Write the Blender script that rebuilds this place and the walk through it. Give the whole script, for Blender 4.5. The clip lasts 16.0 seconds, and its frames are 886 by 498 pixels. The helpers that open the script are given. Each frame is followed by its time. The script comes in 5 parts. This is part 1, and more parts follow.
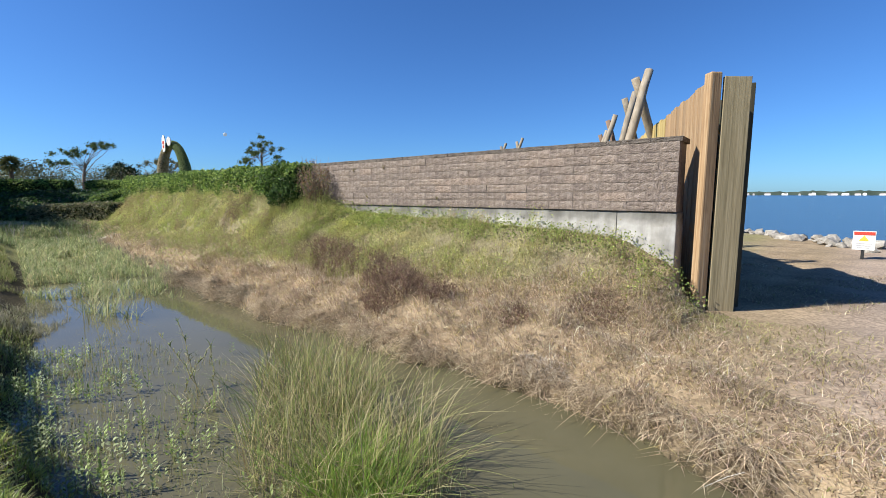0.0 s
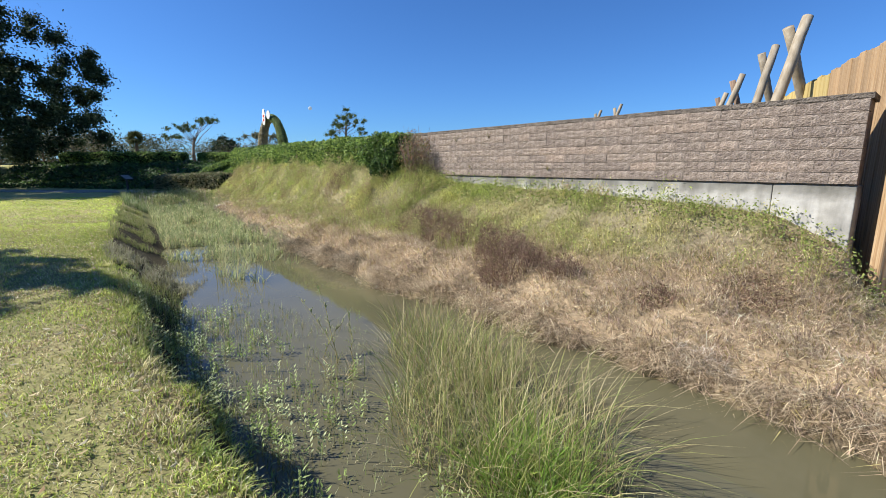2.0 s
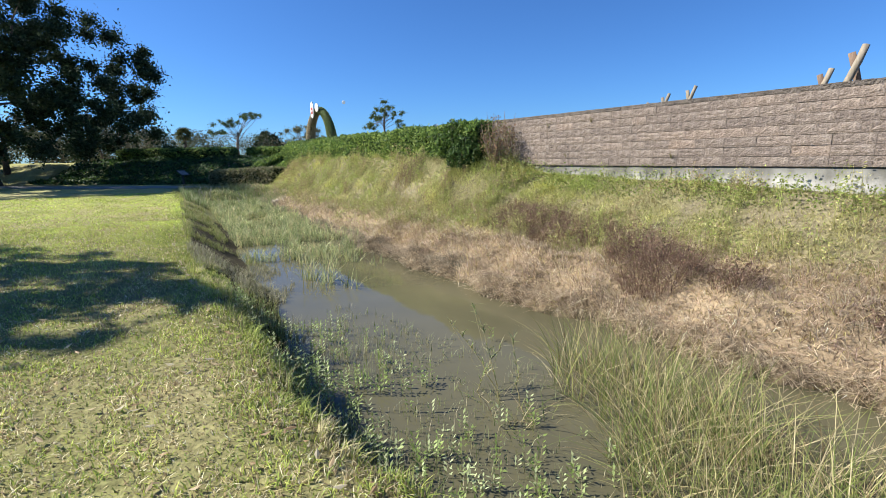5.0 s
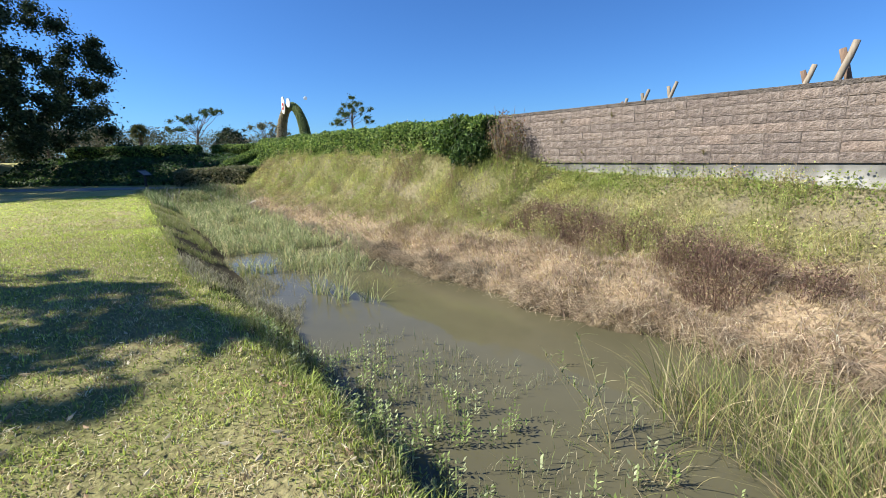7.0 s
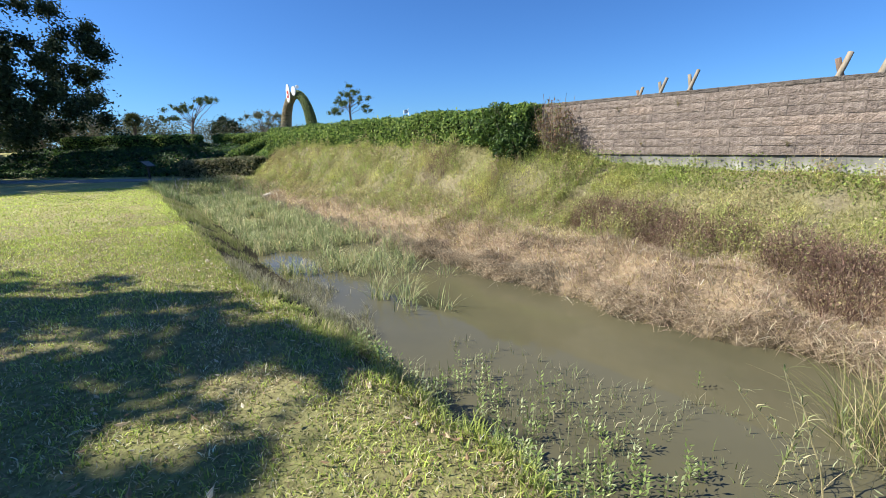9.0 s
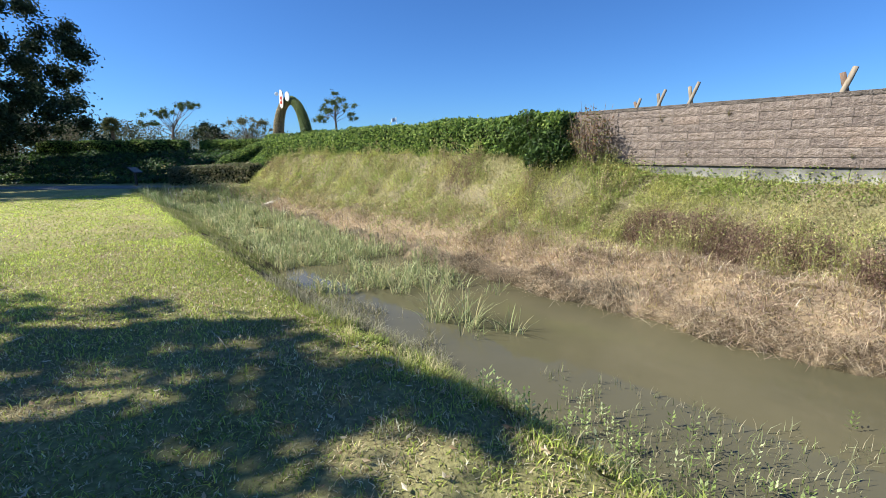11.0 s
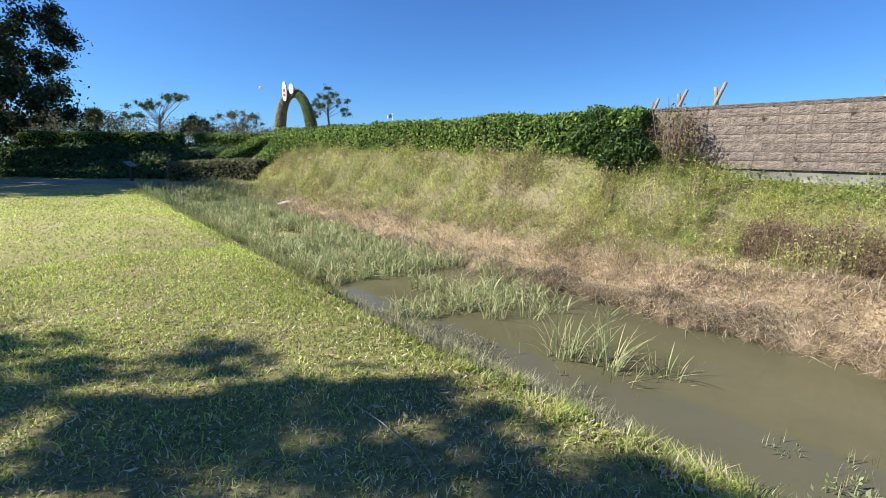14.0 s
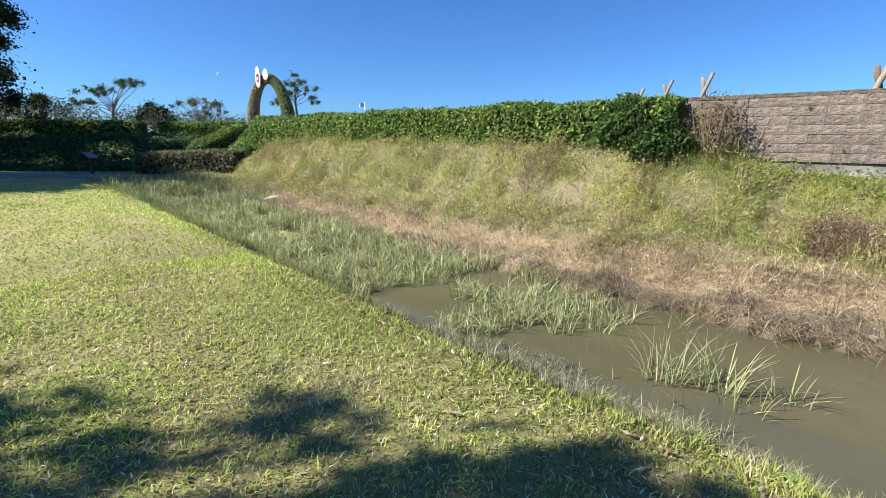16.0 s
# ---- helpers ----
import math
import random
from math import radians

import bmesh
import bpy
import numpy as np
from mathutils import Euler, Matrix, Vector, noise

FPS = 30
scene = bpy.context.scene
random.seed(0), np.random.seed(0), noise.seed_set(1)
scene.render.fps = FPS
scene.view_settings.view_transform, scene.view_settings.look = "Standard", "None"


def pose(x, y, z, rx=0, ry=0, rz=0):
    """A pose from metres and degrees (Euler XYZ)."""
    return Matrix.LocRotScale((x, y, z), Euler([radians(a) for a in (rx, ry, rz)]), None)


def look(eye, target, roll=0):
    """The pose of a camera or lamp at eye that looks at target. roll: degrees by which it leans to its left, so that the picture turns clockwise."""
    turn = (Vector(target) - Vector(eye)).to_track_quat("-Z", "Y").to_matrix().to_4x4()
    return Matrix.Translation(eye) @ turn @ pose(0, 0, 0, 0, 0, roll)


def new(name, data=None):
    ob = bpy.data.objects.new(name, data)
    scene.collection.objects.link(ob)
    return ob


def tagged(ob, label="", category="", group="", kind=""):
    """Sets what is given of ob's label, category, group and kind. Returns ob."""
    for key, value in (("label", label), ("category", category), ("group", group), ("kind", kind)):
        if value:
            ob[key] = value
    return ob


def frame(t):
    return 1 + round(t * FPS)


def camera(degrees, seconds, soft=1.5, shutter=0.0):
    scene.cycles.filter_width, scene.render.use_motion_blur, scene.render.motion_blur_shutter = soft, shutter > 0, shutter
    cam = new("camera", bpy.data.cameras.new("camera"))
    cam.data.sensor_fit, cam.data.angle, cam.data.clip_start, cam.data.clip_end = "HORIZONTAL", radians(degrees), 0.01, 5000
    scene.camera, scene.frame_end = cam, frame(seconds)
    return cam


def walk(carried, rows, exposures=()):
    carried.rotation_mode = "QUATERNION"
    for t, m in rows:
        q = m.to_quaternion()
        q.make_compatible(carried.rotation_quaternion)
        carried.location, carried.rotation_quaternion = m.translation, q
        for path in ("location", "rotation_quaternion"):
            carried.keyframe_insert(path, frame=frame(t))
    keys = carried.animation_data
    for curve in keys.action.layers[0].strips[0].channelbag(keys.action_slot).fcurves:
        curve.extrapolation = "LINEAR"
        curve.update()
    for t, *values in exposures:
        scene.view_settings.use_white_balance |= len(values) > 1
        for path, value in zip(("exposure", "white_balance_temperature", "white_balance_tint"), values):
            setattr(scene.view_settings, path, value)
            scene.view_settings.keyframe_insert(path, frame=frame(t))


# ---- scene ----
cam = camera(90.1, 16.0, 0.55)
METRES, EYE, TILT, LEAN, TURN = 9.0, 1.40, -7.05, 0.0, 0.0
ROWS = [
    (0.0, 0.0, 0.0, 0.0, 0.0, 0.0, -0.0),
    (0.5, -0.0163, 0.0109, 0.0003, 2.65, -0.74, -0.49),
    (1.0, -0.0319, 0.0176, 0.0014, 5.4, -1.75, -0.97),
    (1.5, -0.0538, 0.0214, 0.0005, 7.83, -2.93, -1.14),
    (2.0, -0.0769, 0.0251, -0.0006, 9.52, -3.68, -1.2),
    (2.5, -0.0955, 0.0362, -0.0023, 11.19, -3.69, -1.47),
    (3.0, -0.1171, 0.053, -0.0019, 13.14, -3.3, -1.8),
    (3.5, -0.1401, 0.066, 0.0002, 14.65, -3.29, -1.7),
    (4.0, -0.1725, 0.076, 0.0023, 15.36, -3.85, -1.22),
    (6.5, -0.3204, 0.145, 0.0136, 9.65, -5.22, 0.03),
    (7.0, -0.3498, 0.1563, 0.0176, 9.34, -5.2, 0.1),
    (7.5, -0.3799, 0.1655, 0.0199, 9.15, -5.51, -0.03),
    (8.0, -0.4154, 0.1728, 0.023, 9.16, -6.08, -0.27),
    (8.5, -0.4454, 0.186, 0.0247, 9.24, -6.39, -0.18),
    (9.0, -0.4774, 0.2001, 0.0284, 8.49, -6.48, 0.17),
    (11.5, -0.6288, 0.2568, 0.0354, 5.64, -5.25, -0.27),
    (12.0, -0.6568, 0.2738, 0.0361, 5.39, -5.3, -0.25),
    (12.5, -0.6857, 0.2963, 0.0388, 5.59, -5.0, -0.5),
    (13.0, -0.7153, 0.3139, 0.0414, 5.07, -4.94, -0.63),
    (13.5, -0.747, 0.3276, 0.0448, 4.43, -5.25, -0.64),
    (14.0, -0.7756, 0.3487, 0.0467, 4.15, -5.59, -0.88),
    (14.5, -0.8044, 0.3718, 0.0495, 3.67, -6.1, -1.12),
    (15.0, -0.8369, 0.3878, 0.0522, 2.29, -6.61, -0.95),
    (15.5, -0.8646, 0.4033, 0.0544, 0.81, -6.85, -0.62),
    (16.0, -0.8924, 0.4251, 0.0581, 0.01, -6.82, -0.44),
]
EXPOSURES = [(0.0, 0.93), (4.0, 1.05), (16.0, 1.06)]
walk(cam, [(t, pose(0, 0, EYE, TILT, LEAN, TURN) @ pose(METRES * x, METRES * y, METRES * z, 90 + pitch, roll, yaw)) for t, x, y, z, yaw, pitch, roll in ROWS], EXPOSURES)

# ---- light ----
SUN_EL, SUN_DIR = radians(41.0), Vector((-0.975, -0.20, 0)).normalized()
TO_SUN = SUN_DIR * math.cos(SUN_EL) + Vector((0, 0, math.sin(SUN_EL)))
world = bpy.data.worlds.new("sky")
scene.world = world
world.use_nodes = True
wn = world.node_tree
wn.nodes.clear()
sky = wn.nodes.new("ShaderNodeTexSky")
sky.sky_type = "NISHITA"
sky.sun_disc = False
sky.sun_elevation = SUN_EL
sky.sun_rotation = math.atan2(SUN_DIR.x, SUN_DIR.y)
sky.air_density, sky.dust_density, sky.ozone_density = 0.9, 0.35, 4.0
bg = wn.nodes.new("ShaderNodeBackground")
bg.inputs["Strength"].default_value = 0.06
wo = wn.nodes.new("ShaderNodeOutputWorld")
blue = wn.nodes.new("ShaderNodeMix")
blue.data_type, blue.blend_type = "RGBA", "MULTIPLY"
blue.inputs[0].default_value = 1.0
blue.inputs[7].default_value = (0.48, 0.84, 1.29, 1)
wn.links.new(sky.outputs[0], blue.inputs[6])
wn.links.new(blue.outputs[2], bg.inputs[0])
wn.links.new(bg.outputs[0], wo.inputs[0])
sun_data = bpy.data.lights.new("sun", "SUN")
sun_data.energy, sun_data.angle, sun_data.color = 5.0, radians(0.55), (1.0, 0.96, 0.88)
sun = new("sun", sun_data)
sun.matrix_world = look(TO_SUN * 60, (0, 0, 0))

# ---- materials ----
def material(name, rough=0.8, spec=0.3, metal=0.0):
    m = bpy.data.materials.new(name)
    m.use_nodes = True
    t = m.node_tree
    b = t.nodes["Principled BSDF"]
    b.inputs["Roughness"].default_value = rough
    b.inputs["Specular IOR Level"].default_value = spec
    b.inputs["Metallic"].default_value = metal
    return m, t, b


def tex(t, scale, detail=4.0, stretch=(1, 1, 1), space="Object", kind="ShaderNodeTexNoise"):
    co = t.nodes.new("ShaderNodeTexCoord")
    mp = t.nodes.new("ShaderNodeMapping")
    mp.inputs["Scale"].default_value = stretch
    n = t.nodes.new(kind)
    n.inputs["Scale"].default_value = scale
    if kind == "ShaderNodeTexNoise":
        n.inputs["Detail"].default_value = detail
        n.inputs["Roughness"].default_value = 0.6
    t.links.new(co.outputs[space], mp.inputs[0])
    t.links.new(mp.outputs[0], n.inputs["Vector"])
    return n.outputs[0]


def ramp(t, fac, stops):
    r = t.nodes.new("ShaderNodeValToRGB")
    e = r.color_ramp.elements
    e[0].position, e[0].color = stops[0][0], (*stops[0][1], 1)
    e[1].position, e[1].color = stops[-1][0], (*stops[-1][1], 1)
    for p, c in stops[1:-1]:
        k = e.new(p)
        k.color = (*c, 1)
    t.links.new(fac, r.inputs[0])
    return r.outputs[0]


def mixed(t, kind, fac, a, b):
    m = t.nodes.new("ShaderNodeMix")
    m.data_type, m.blend_type = "RGBA", kind
    for sock, v in ((m.inputs[0], fac), (m.inputs[6], a), (m.inputs[7], b)):
        if isinstance(v, (int, float)):
            sock.default_value = v
        elif isinstance(v, tuple):
            sock.default_value = (*v, 1)
        else:
            t.links.new(v, sock)
    return m.outputs[2]


def bump(t, b, height, strength, dist):
    n = t.nodes.new("ShaderNodeBump")
    n.inputs["Strength"].default_value = strength
    n.inputs["Distance"].default_value = dist
    t.links.new(height, n.inputs["Height"])
    t.links.new(n.outputs[0], b.inputs["Normal"])


def plain(name, c0, c1, rough=0.8, scale=8.0, bumpiness=0.3, dist=0.01, spec=0.3, stretch=(1, 1, 1), metal=0.0, vary=0.0, space="Object"):
    """Two colours broken up at two scales, with fine relief."""
    m, t, b = material(name, rough, spec, metal)
    big, fine = tex(t, scale, 5, stretch, space), tex(t, scale * 7, 3, stretch, space)
    col = ramp(t, big, [(0.32, c0), (0.68, c1)])
    col = mixed(t, "MULTIPLY", 0.55, col, ramp(t, fine, [(0.3, (0.62, 0.62, 0.62)), (0.7, (1.15, 1.15, 1.15))]))
    if vary:
        info = t.nodes.new("ShaderNodeObjectInfo")
        col = mixed(t, "MULTIPLY", 1.0, col, ramp(t, info.outputs["Random"], [(0.0, (1 - vary,) * 3), (1.0, (1 + vary * 0.6,) * 3)]))
    t.links.new(col, b.inputs["Base Color"])
    bump(t, b, fine, bumpiness, dist)
    return m


def foliage(name, rough=0.55, through_light=0.35, spec=0.35):
    """Leaves and blades: colour from each blade's own tint, light passing through."""
    m, t, b = material(name, rough, spec)
    a = t.nodes.new("ShaderNodeAttribute")
    a.attribute_name = "tint"
    t.links.new(a.outputs["Color"], b.inputs["Base Color"])
    tr = t.nodes.new("ShaderNodeBsdfTranslucent")
    t.links.new(a.outputs["Color"], tr.inputs[0])
    mx = t.nodes.new("ShaderNodeMixShader")
    mx.inputs[0].default_value = through_light
    t.links.new(b.outputs[0], mx.inputs[1])
    t.links.new(tr.outputs[0], mx.inputs[2])
    t.links.new(mx.outputs[0], t.nodes["Material Output"].inputs[0])
    return m


M_GRASS = foliage("grass_blades", 0.6, 0.35, 0.25)
M_LEAF = foliage("broad_leaves", 0.55, 0.4, 0.25)
M_OAK = foliage("oak_leaves", 0.7, 0.15, 0.1)


def ground_material():
    m, t, b = material("earth_and_thatch", 0.95, 0.1)
    a = t.nodes.new("ShaderNodeAttribute")
    a.attribute_name = "tint"
    big, fine = tex(t, 1.1, 6), tex(t, 22, 5)
    col = mixed(t, "MULTIPLY", 0.6, a.outputs["Color"], ramp(t, big, [(0.3, (0.7, 0.68, 0.66)), (0.7, (1.2, 1.2, 1.15))]))
    col = mixed(t, "MULTIPLY", 0.75, col, ramp(t, fine, [(0.32, (0.45, 0.45, 0.42)), (0.66, (1.3, 1.3, 1.25))]))
    t.links.new(col, b.inputs["Base Color"])
    bump(t, b, fine, 0.7, 0.03)
    return m


M_GROUND = ground_material()


def water_material(name, c0, c1, rough, wave_scale, wave, stretch=(1, 1, 1)):
    m, t, b = material(name, rough, 0.5)
    b.inputs["IOR"].default_value = 1.33
    t.links.new(ramp(t, tex(t, 0.5, 5, stretch), [(0.35, c0), (0.65, c1)]), b.inputs["Base Color"])
    bump(t, b, tex(t, wave_scale, 3, stretch), wave, 0.02)
    return m


M_POND = water_material("murky_ditch_water", (0.084, 0.078, 0.045), (0.108, 0.098, 0.056), 0.04, 3.0, 0.04)
M_SEA = water_material("bay_water", (0.010, 0.022, 0.045), (0.022, 0.04, 0.075), 0.22, 0.9, 1.0, (1, 0.3, 1))


def block_material():
    """Split concrete block: pinkish grey, speckled, with broad damp and pale weathering across many blocks."""
    m, t, b = material("split_face_block", 0.95, 0.1)
    big, mid, fine = tex(t, 1.1, 5, (1, 1, 1.6)), tex(t, 9.0, 5), tex(t, 46, 4)
    col = ramp(t, mid, [(0.28, (0.175, 0.142, 0.121)), (0.5, (0.24, 0.198, 0.17)), (0.74, (0.32, 0.273, 0.236))])
    col = mixed(t, "MULTIPLY", 0.8, col, ramp(t, big, [(0.3, (0.68, 0.66, 0.66)), (0.5, (0.98, 0.98, 0.98)), (0.72, (1.2, 1.18, 1.14))]))
    col = mixed(t, "MULTIPLY", 0.7, col, ramp(t, fine, [(0.3, (0.55, 0.54, 0.53)), (0.68, (1.2, 1.2, 1.2))]))
    info = t.nodes.new("ShaderNodeObjectInfo")
    col = mixed(t, "MULTIPLY", 1.0, col, ramp(t, info.outputs["Random"], [(0.0, (0.84, 0.83, 0.83)), (0.8, (1.03, 1.02, 1.0)), (1.0, (1.16, 1.1, 1.04))]))
    t.links.new(col, b.inputs["Base Color"])
    bump(t, b, fine, 1.0, 0.025)
    return m


M_BLOCK = block_material()
M_MORTAR = plain("grey_mortar", (0.15, 0.125, 0.108), (0.22, 0.187, 0.163), 0.95, 6, 0.5)
M_CAP = plain("weathered_top_block", (0.10, 0.085, 0.072), (0.21, 0.178, 0.152), 0.95, 4, 1.0, 0.05, 0.1, vary=0.15)


def concrete_material():
    m, t, b = material("stained_footing_concrete", 0.9, 0.2)
    base = ramp(t, tex(t, 2.4, 6), [(0.3, (0.27, 0.26, 0.24)), (0.5, (0.40, 0.385, 0.355)), (0.72, (0.58, 0.56, 0.52))])
    streak = ramp(t, tex(t, 3.4, 5, (1, 1, 0.16)), [(0.35, (0.6, 0.59, 0.56)), (0.6, (1.05, 1.05, 1.05))])
    col = mixed(t, "MULTIPLY", 0.75, base, streak)
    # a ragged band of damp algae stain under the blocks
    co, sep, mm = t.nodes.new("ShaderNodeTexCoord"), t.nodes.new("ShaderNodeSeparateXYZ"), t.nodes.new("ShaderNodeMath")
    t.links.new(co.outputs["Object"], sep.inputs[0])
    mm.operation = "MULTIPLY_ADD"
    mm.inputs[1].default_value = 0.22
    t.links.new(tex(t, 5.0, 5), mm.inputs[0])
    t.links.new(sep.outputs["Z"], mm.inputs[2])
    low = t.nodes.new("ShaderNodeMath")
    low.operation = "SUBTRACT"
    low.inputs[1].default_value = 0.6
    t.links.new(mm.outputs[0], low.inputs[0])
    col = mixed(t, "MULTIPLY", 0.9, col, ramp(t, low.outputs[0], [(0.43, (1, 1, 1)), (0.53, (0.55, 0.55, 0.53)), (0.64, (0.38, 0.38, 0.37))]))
    fine = tex(t, 40, 4)
    t.links.new(col, b.inputs["Base Color"])
    bump(t, b, fine, 0.35, 0.008)
    return m


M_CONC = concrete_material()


def wood_material(name, c0, c1, c2, along=(9, 9, 0.5), vary=0.2):
    m, t, b = material(name, 0.8, 0.2)
    grain = tex(t, 2.2, 8, along)
    col = ramp(t, grain, [(0.25, c0), (0.5, c1), (0.78, c2)])
    knots = ramp(t, tex(t, 1.4, 2, (2.2, 2.2, 0.7)), [(0.24, (0.45, 0.38, 0.3)), (0.34, (1, 1, 1))])
    col = mixed(t, "MULTIPLY", 0.7, col, knots)
    info = t.nodes.new("ShaderNodeObjectInfo")
    col = mixed(t, "MULTIPLY", 1.0, col, ramp(t, info.outputs["Random"], [(0, (1 - vary, 1 - vary * 0.9, 1 - vary * 0.7)), (1, (1 + vary * 0.6,) * 3)]))
    t.links.new(col, b.inputs["Base Color"])
    bump(t, b, grain, 0.5, 0.01)
    return m


M_BOARD = wood_material("weathered_pine_board", (0.15, 0.09, 0.045), (0.30, 0.195, 0.105), (0.42, 0.32, 0.20), (16, 16, 0.45))
M_GREEN_BOARD = wood_material("treated_pine_board", (0.14, 0.115, 0.065), (0.25, 0.205, 0.12), (0.36, 0.30, 0.19), (18, 18, 0.5))
M_YELLOW_BOARD = wood_material("yellow_lichen_board", (0.29, 0.205, 0.075), (0.40, 0.30, 0.115), (0.46, 0.36, 0.17))
M_LOG = wood_material("peeled_log", (0.15, 0.12, 0.085), (0.26, 0.215, 0.155), (0.36, 0.315, 0.25), (6, 6, 0.6))
M_RED_LOG = wood_material("reddish_log", (0.12, 0.08, 0.055), (0.2, 0.135, 0.095), (0.28, 0.2, 0.145), (6, 6, 0.6))
# near-black: the shade behind the end board is put into this colour
M_SHADE_BOARD = wood_material("shade_dark_board", (0.035, 0.032, 0.022), (0.06, 0.055, 0.036), (0.09, 0.08, 0.055))
M_BARK = plain("grey_brown_bark", (0.07, 0.055, 0.045), (0.15, 0.125, 0.10), 0.95, 5, 0.8, 0.03, 0.1, (1, 1, 0.3))
M_PALE_BARK = plain("pale_pine_bark", (0.16, 0.12, 0.095), (0.27, 0.22, 0.18), 0.95, 5, 0.6, 0.02, 0.1, (1, 1, 0.3))
M_DRIFT = plain("bleached_driftwood", (0.30, 0.27, 0.22), (0.50, 0.46, 0.39), 0.9, 6, 0.5, 0.01, 0.1, (1, 4, 4))
M_ROCK = plain("pale_limestone", (0.20, 0.185, 0.16), (0.42, 0.39, 0.345), 0.95, 3, 0.7, 0.03, 0.15, vary=0.25)
M_PATH = plain("concrete_path", (0.17, 0.165, 0.155), (0.25, 0.245, 0.23), 0.9, 1.5, 0.3)
M_WHITE = plain("white_enamel", (0.74, 0.73, 0.70), (0.82, 0.82, 0.80), 0.4, 3, 0.05, 0.002, 0.5)
M_RED = plain("red_paint", (0.45, 0.05, 0.03), (0.55, 0.07, 0.045), 0.5, 5, 0.05, 0.002)
M_AMBER = plain("amber_paint", (0.75, 0.42, 0.05), (0.82, 0.5, 0.08), 0.5, 5, 0.05, 0.002)
M_GREY = plain("grey_print", (0.35, 0.35, 0.35), (0.45, 0.45, 0.45), 0.6, 8, 0.05, 0.002)
M_BLACK = plain("black_steel", (0.02, 0.02, 0.02), (0.04, 0.04, 0.04), 0.5, 8, 0.1, 0.002)
M_METAL = plain("galvanised_steel", (0.5, 0.5, 0.5), (0.62, 0.62, 0.62), 0.4, 6, 0.05, 0.002, 0.5, metal=0.9)
M_BLUE = plain("pale_blue_flag_cloth", (0.25, 0.38, 0.55), (0.4, 0.5, 0.62), 0.8, 5, 0.1, 0.003)
# near-black fill: the shade between leaves as a colour
M_CORE = plain("dark_core_shade", (0.02, 0.028, 0.012), (0.04, 0.05, 0.022), 0.95, 6, 0.8, 0.05, 0.05)
# the emission stands for sunlight reflected by the moon
M_MOON = plain("moon_glow", (0.2, 0.2, 0.2), (0.3, 0.3, 0.3), 1.0, 0.1, 0.1, 0.1, 0.0)
M_MOON.node_tree.nodes["Principled BSDF"].inputs["Emission Color"].default_value = (0.55, 0.75, 1.0, 1)
M_MOON.node_tree.nodes["Principled BSDF"].inputs["Emission Strength"].default_value = 0.2
M_SHORE = plain("far_woods", (0.035, 0.05, 0.04), (0.06, 0.08, 0.065), 1.0, 0.05, 0.2, 1.0, 0.0)
M_LAND = plain("far_house_walls", (0.6, 0.58, 0.55), (0.75, 0.73, 0.7), 0.9, 0.1, 0.1, 0.05)
M_ROOF = plain("far_house_roof", (0.25, 0.22, 0.2), (0.35, 0.32, 0.3), 0.9, 0.1, 0.1, 0.05)
M_DARKWATER = plain("wet_ditch_mud", (0.03, 0.026, 0.018), (0.05, 0.045, 0.03), 0.5, 5, 0.3)

# ---- mesh helpers ----
rng = np.random.default_rng(7)


def arrays(name, verts, faces, mat, tint=None, parent=None, smooth=False):
    """One mesh object from an array of vertices and an array of faces with equally many corners."""
    verts, faces = np.asarray(verts, np.float32), np.asarray(faces, np.int32)
    me = bpy.data.meshes.new(name)
    n, k = faces.shape
    me.vertices.add(len(verts))
    me.vertices.foreach_set("co", verts.ravel())
    me.loops.add(n * k)
    me.loops.foreach_set("vertex_index", faces.ravel())
    me.polygons.add(n)
    me.polygons.foreach_set("loop_start", np.arange(0, n * k, k, dtype=np.int32))
    me.polygons.foreach_set("use_smooth", np.full(n, smooth))
    if tint is not None:
        a = me.attributes.new("tint", "FLOAT_COLOR", "POINT")
        a.data.foreach_set("color", np.c_[tint, np.ones(len(tint))].astype(np.float32).ravel())
    me.update()
    me.validate()
    me.materials.append(mat)
    ob = new(name, me)
    ob.parent = parent
    return ob


def part(name, bm, mat, parent=None, label=""):
    me = bpy.data.meshes.new(name)
    bm.to_mesh(me)
    bm.free()
    me.materials.append(mat)
    ob = new(name, me)
    ob.parent = parent
    return tagged(ob, label)


def thing(name, at, label, category, group="", kind="", turn=0):
    ob = new(name)
    ob.matrix_world = pose(*at, 0, 0, turn)
    return tagged(ob, label, category, group, kind)


def box_bm(size, at=(0, 0, 0), bevel=0.0, bm=None, turn=None):
    bm = bm or bmesh.new()
    m = Matrix.Translation(at) @ (turn or Matrix.Identity(4)) @ Matrix.Diagonal((*size, 1))
    vs = bmesh.ops.create_cube(bm, size=1, matrix=m)["verts"]
    if bevel:
        es = list({e for v in vs for e in v.link_edges})
        bmesh.ops.bevel(bm, geom=es, offset=bevel, segments=2, affect="EDGES", profile=0.5)
    return bm


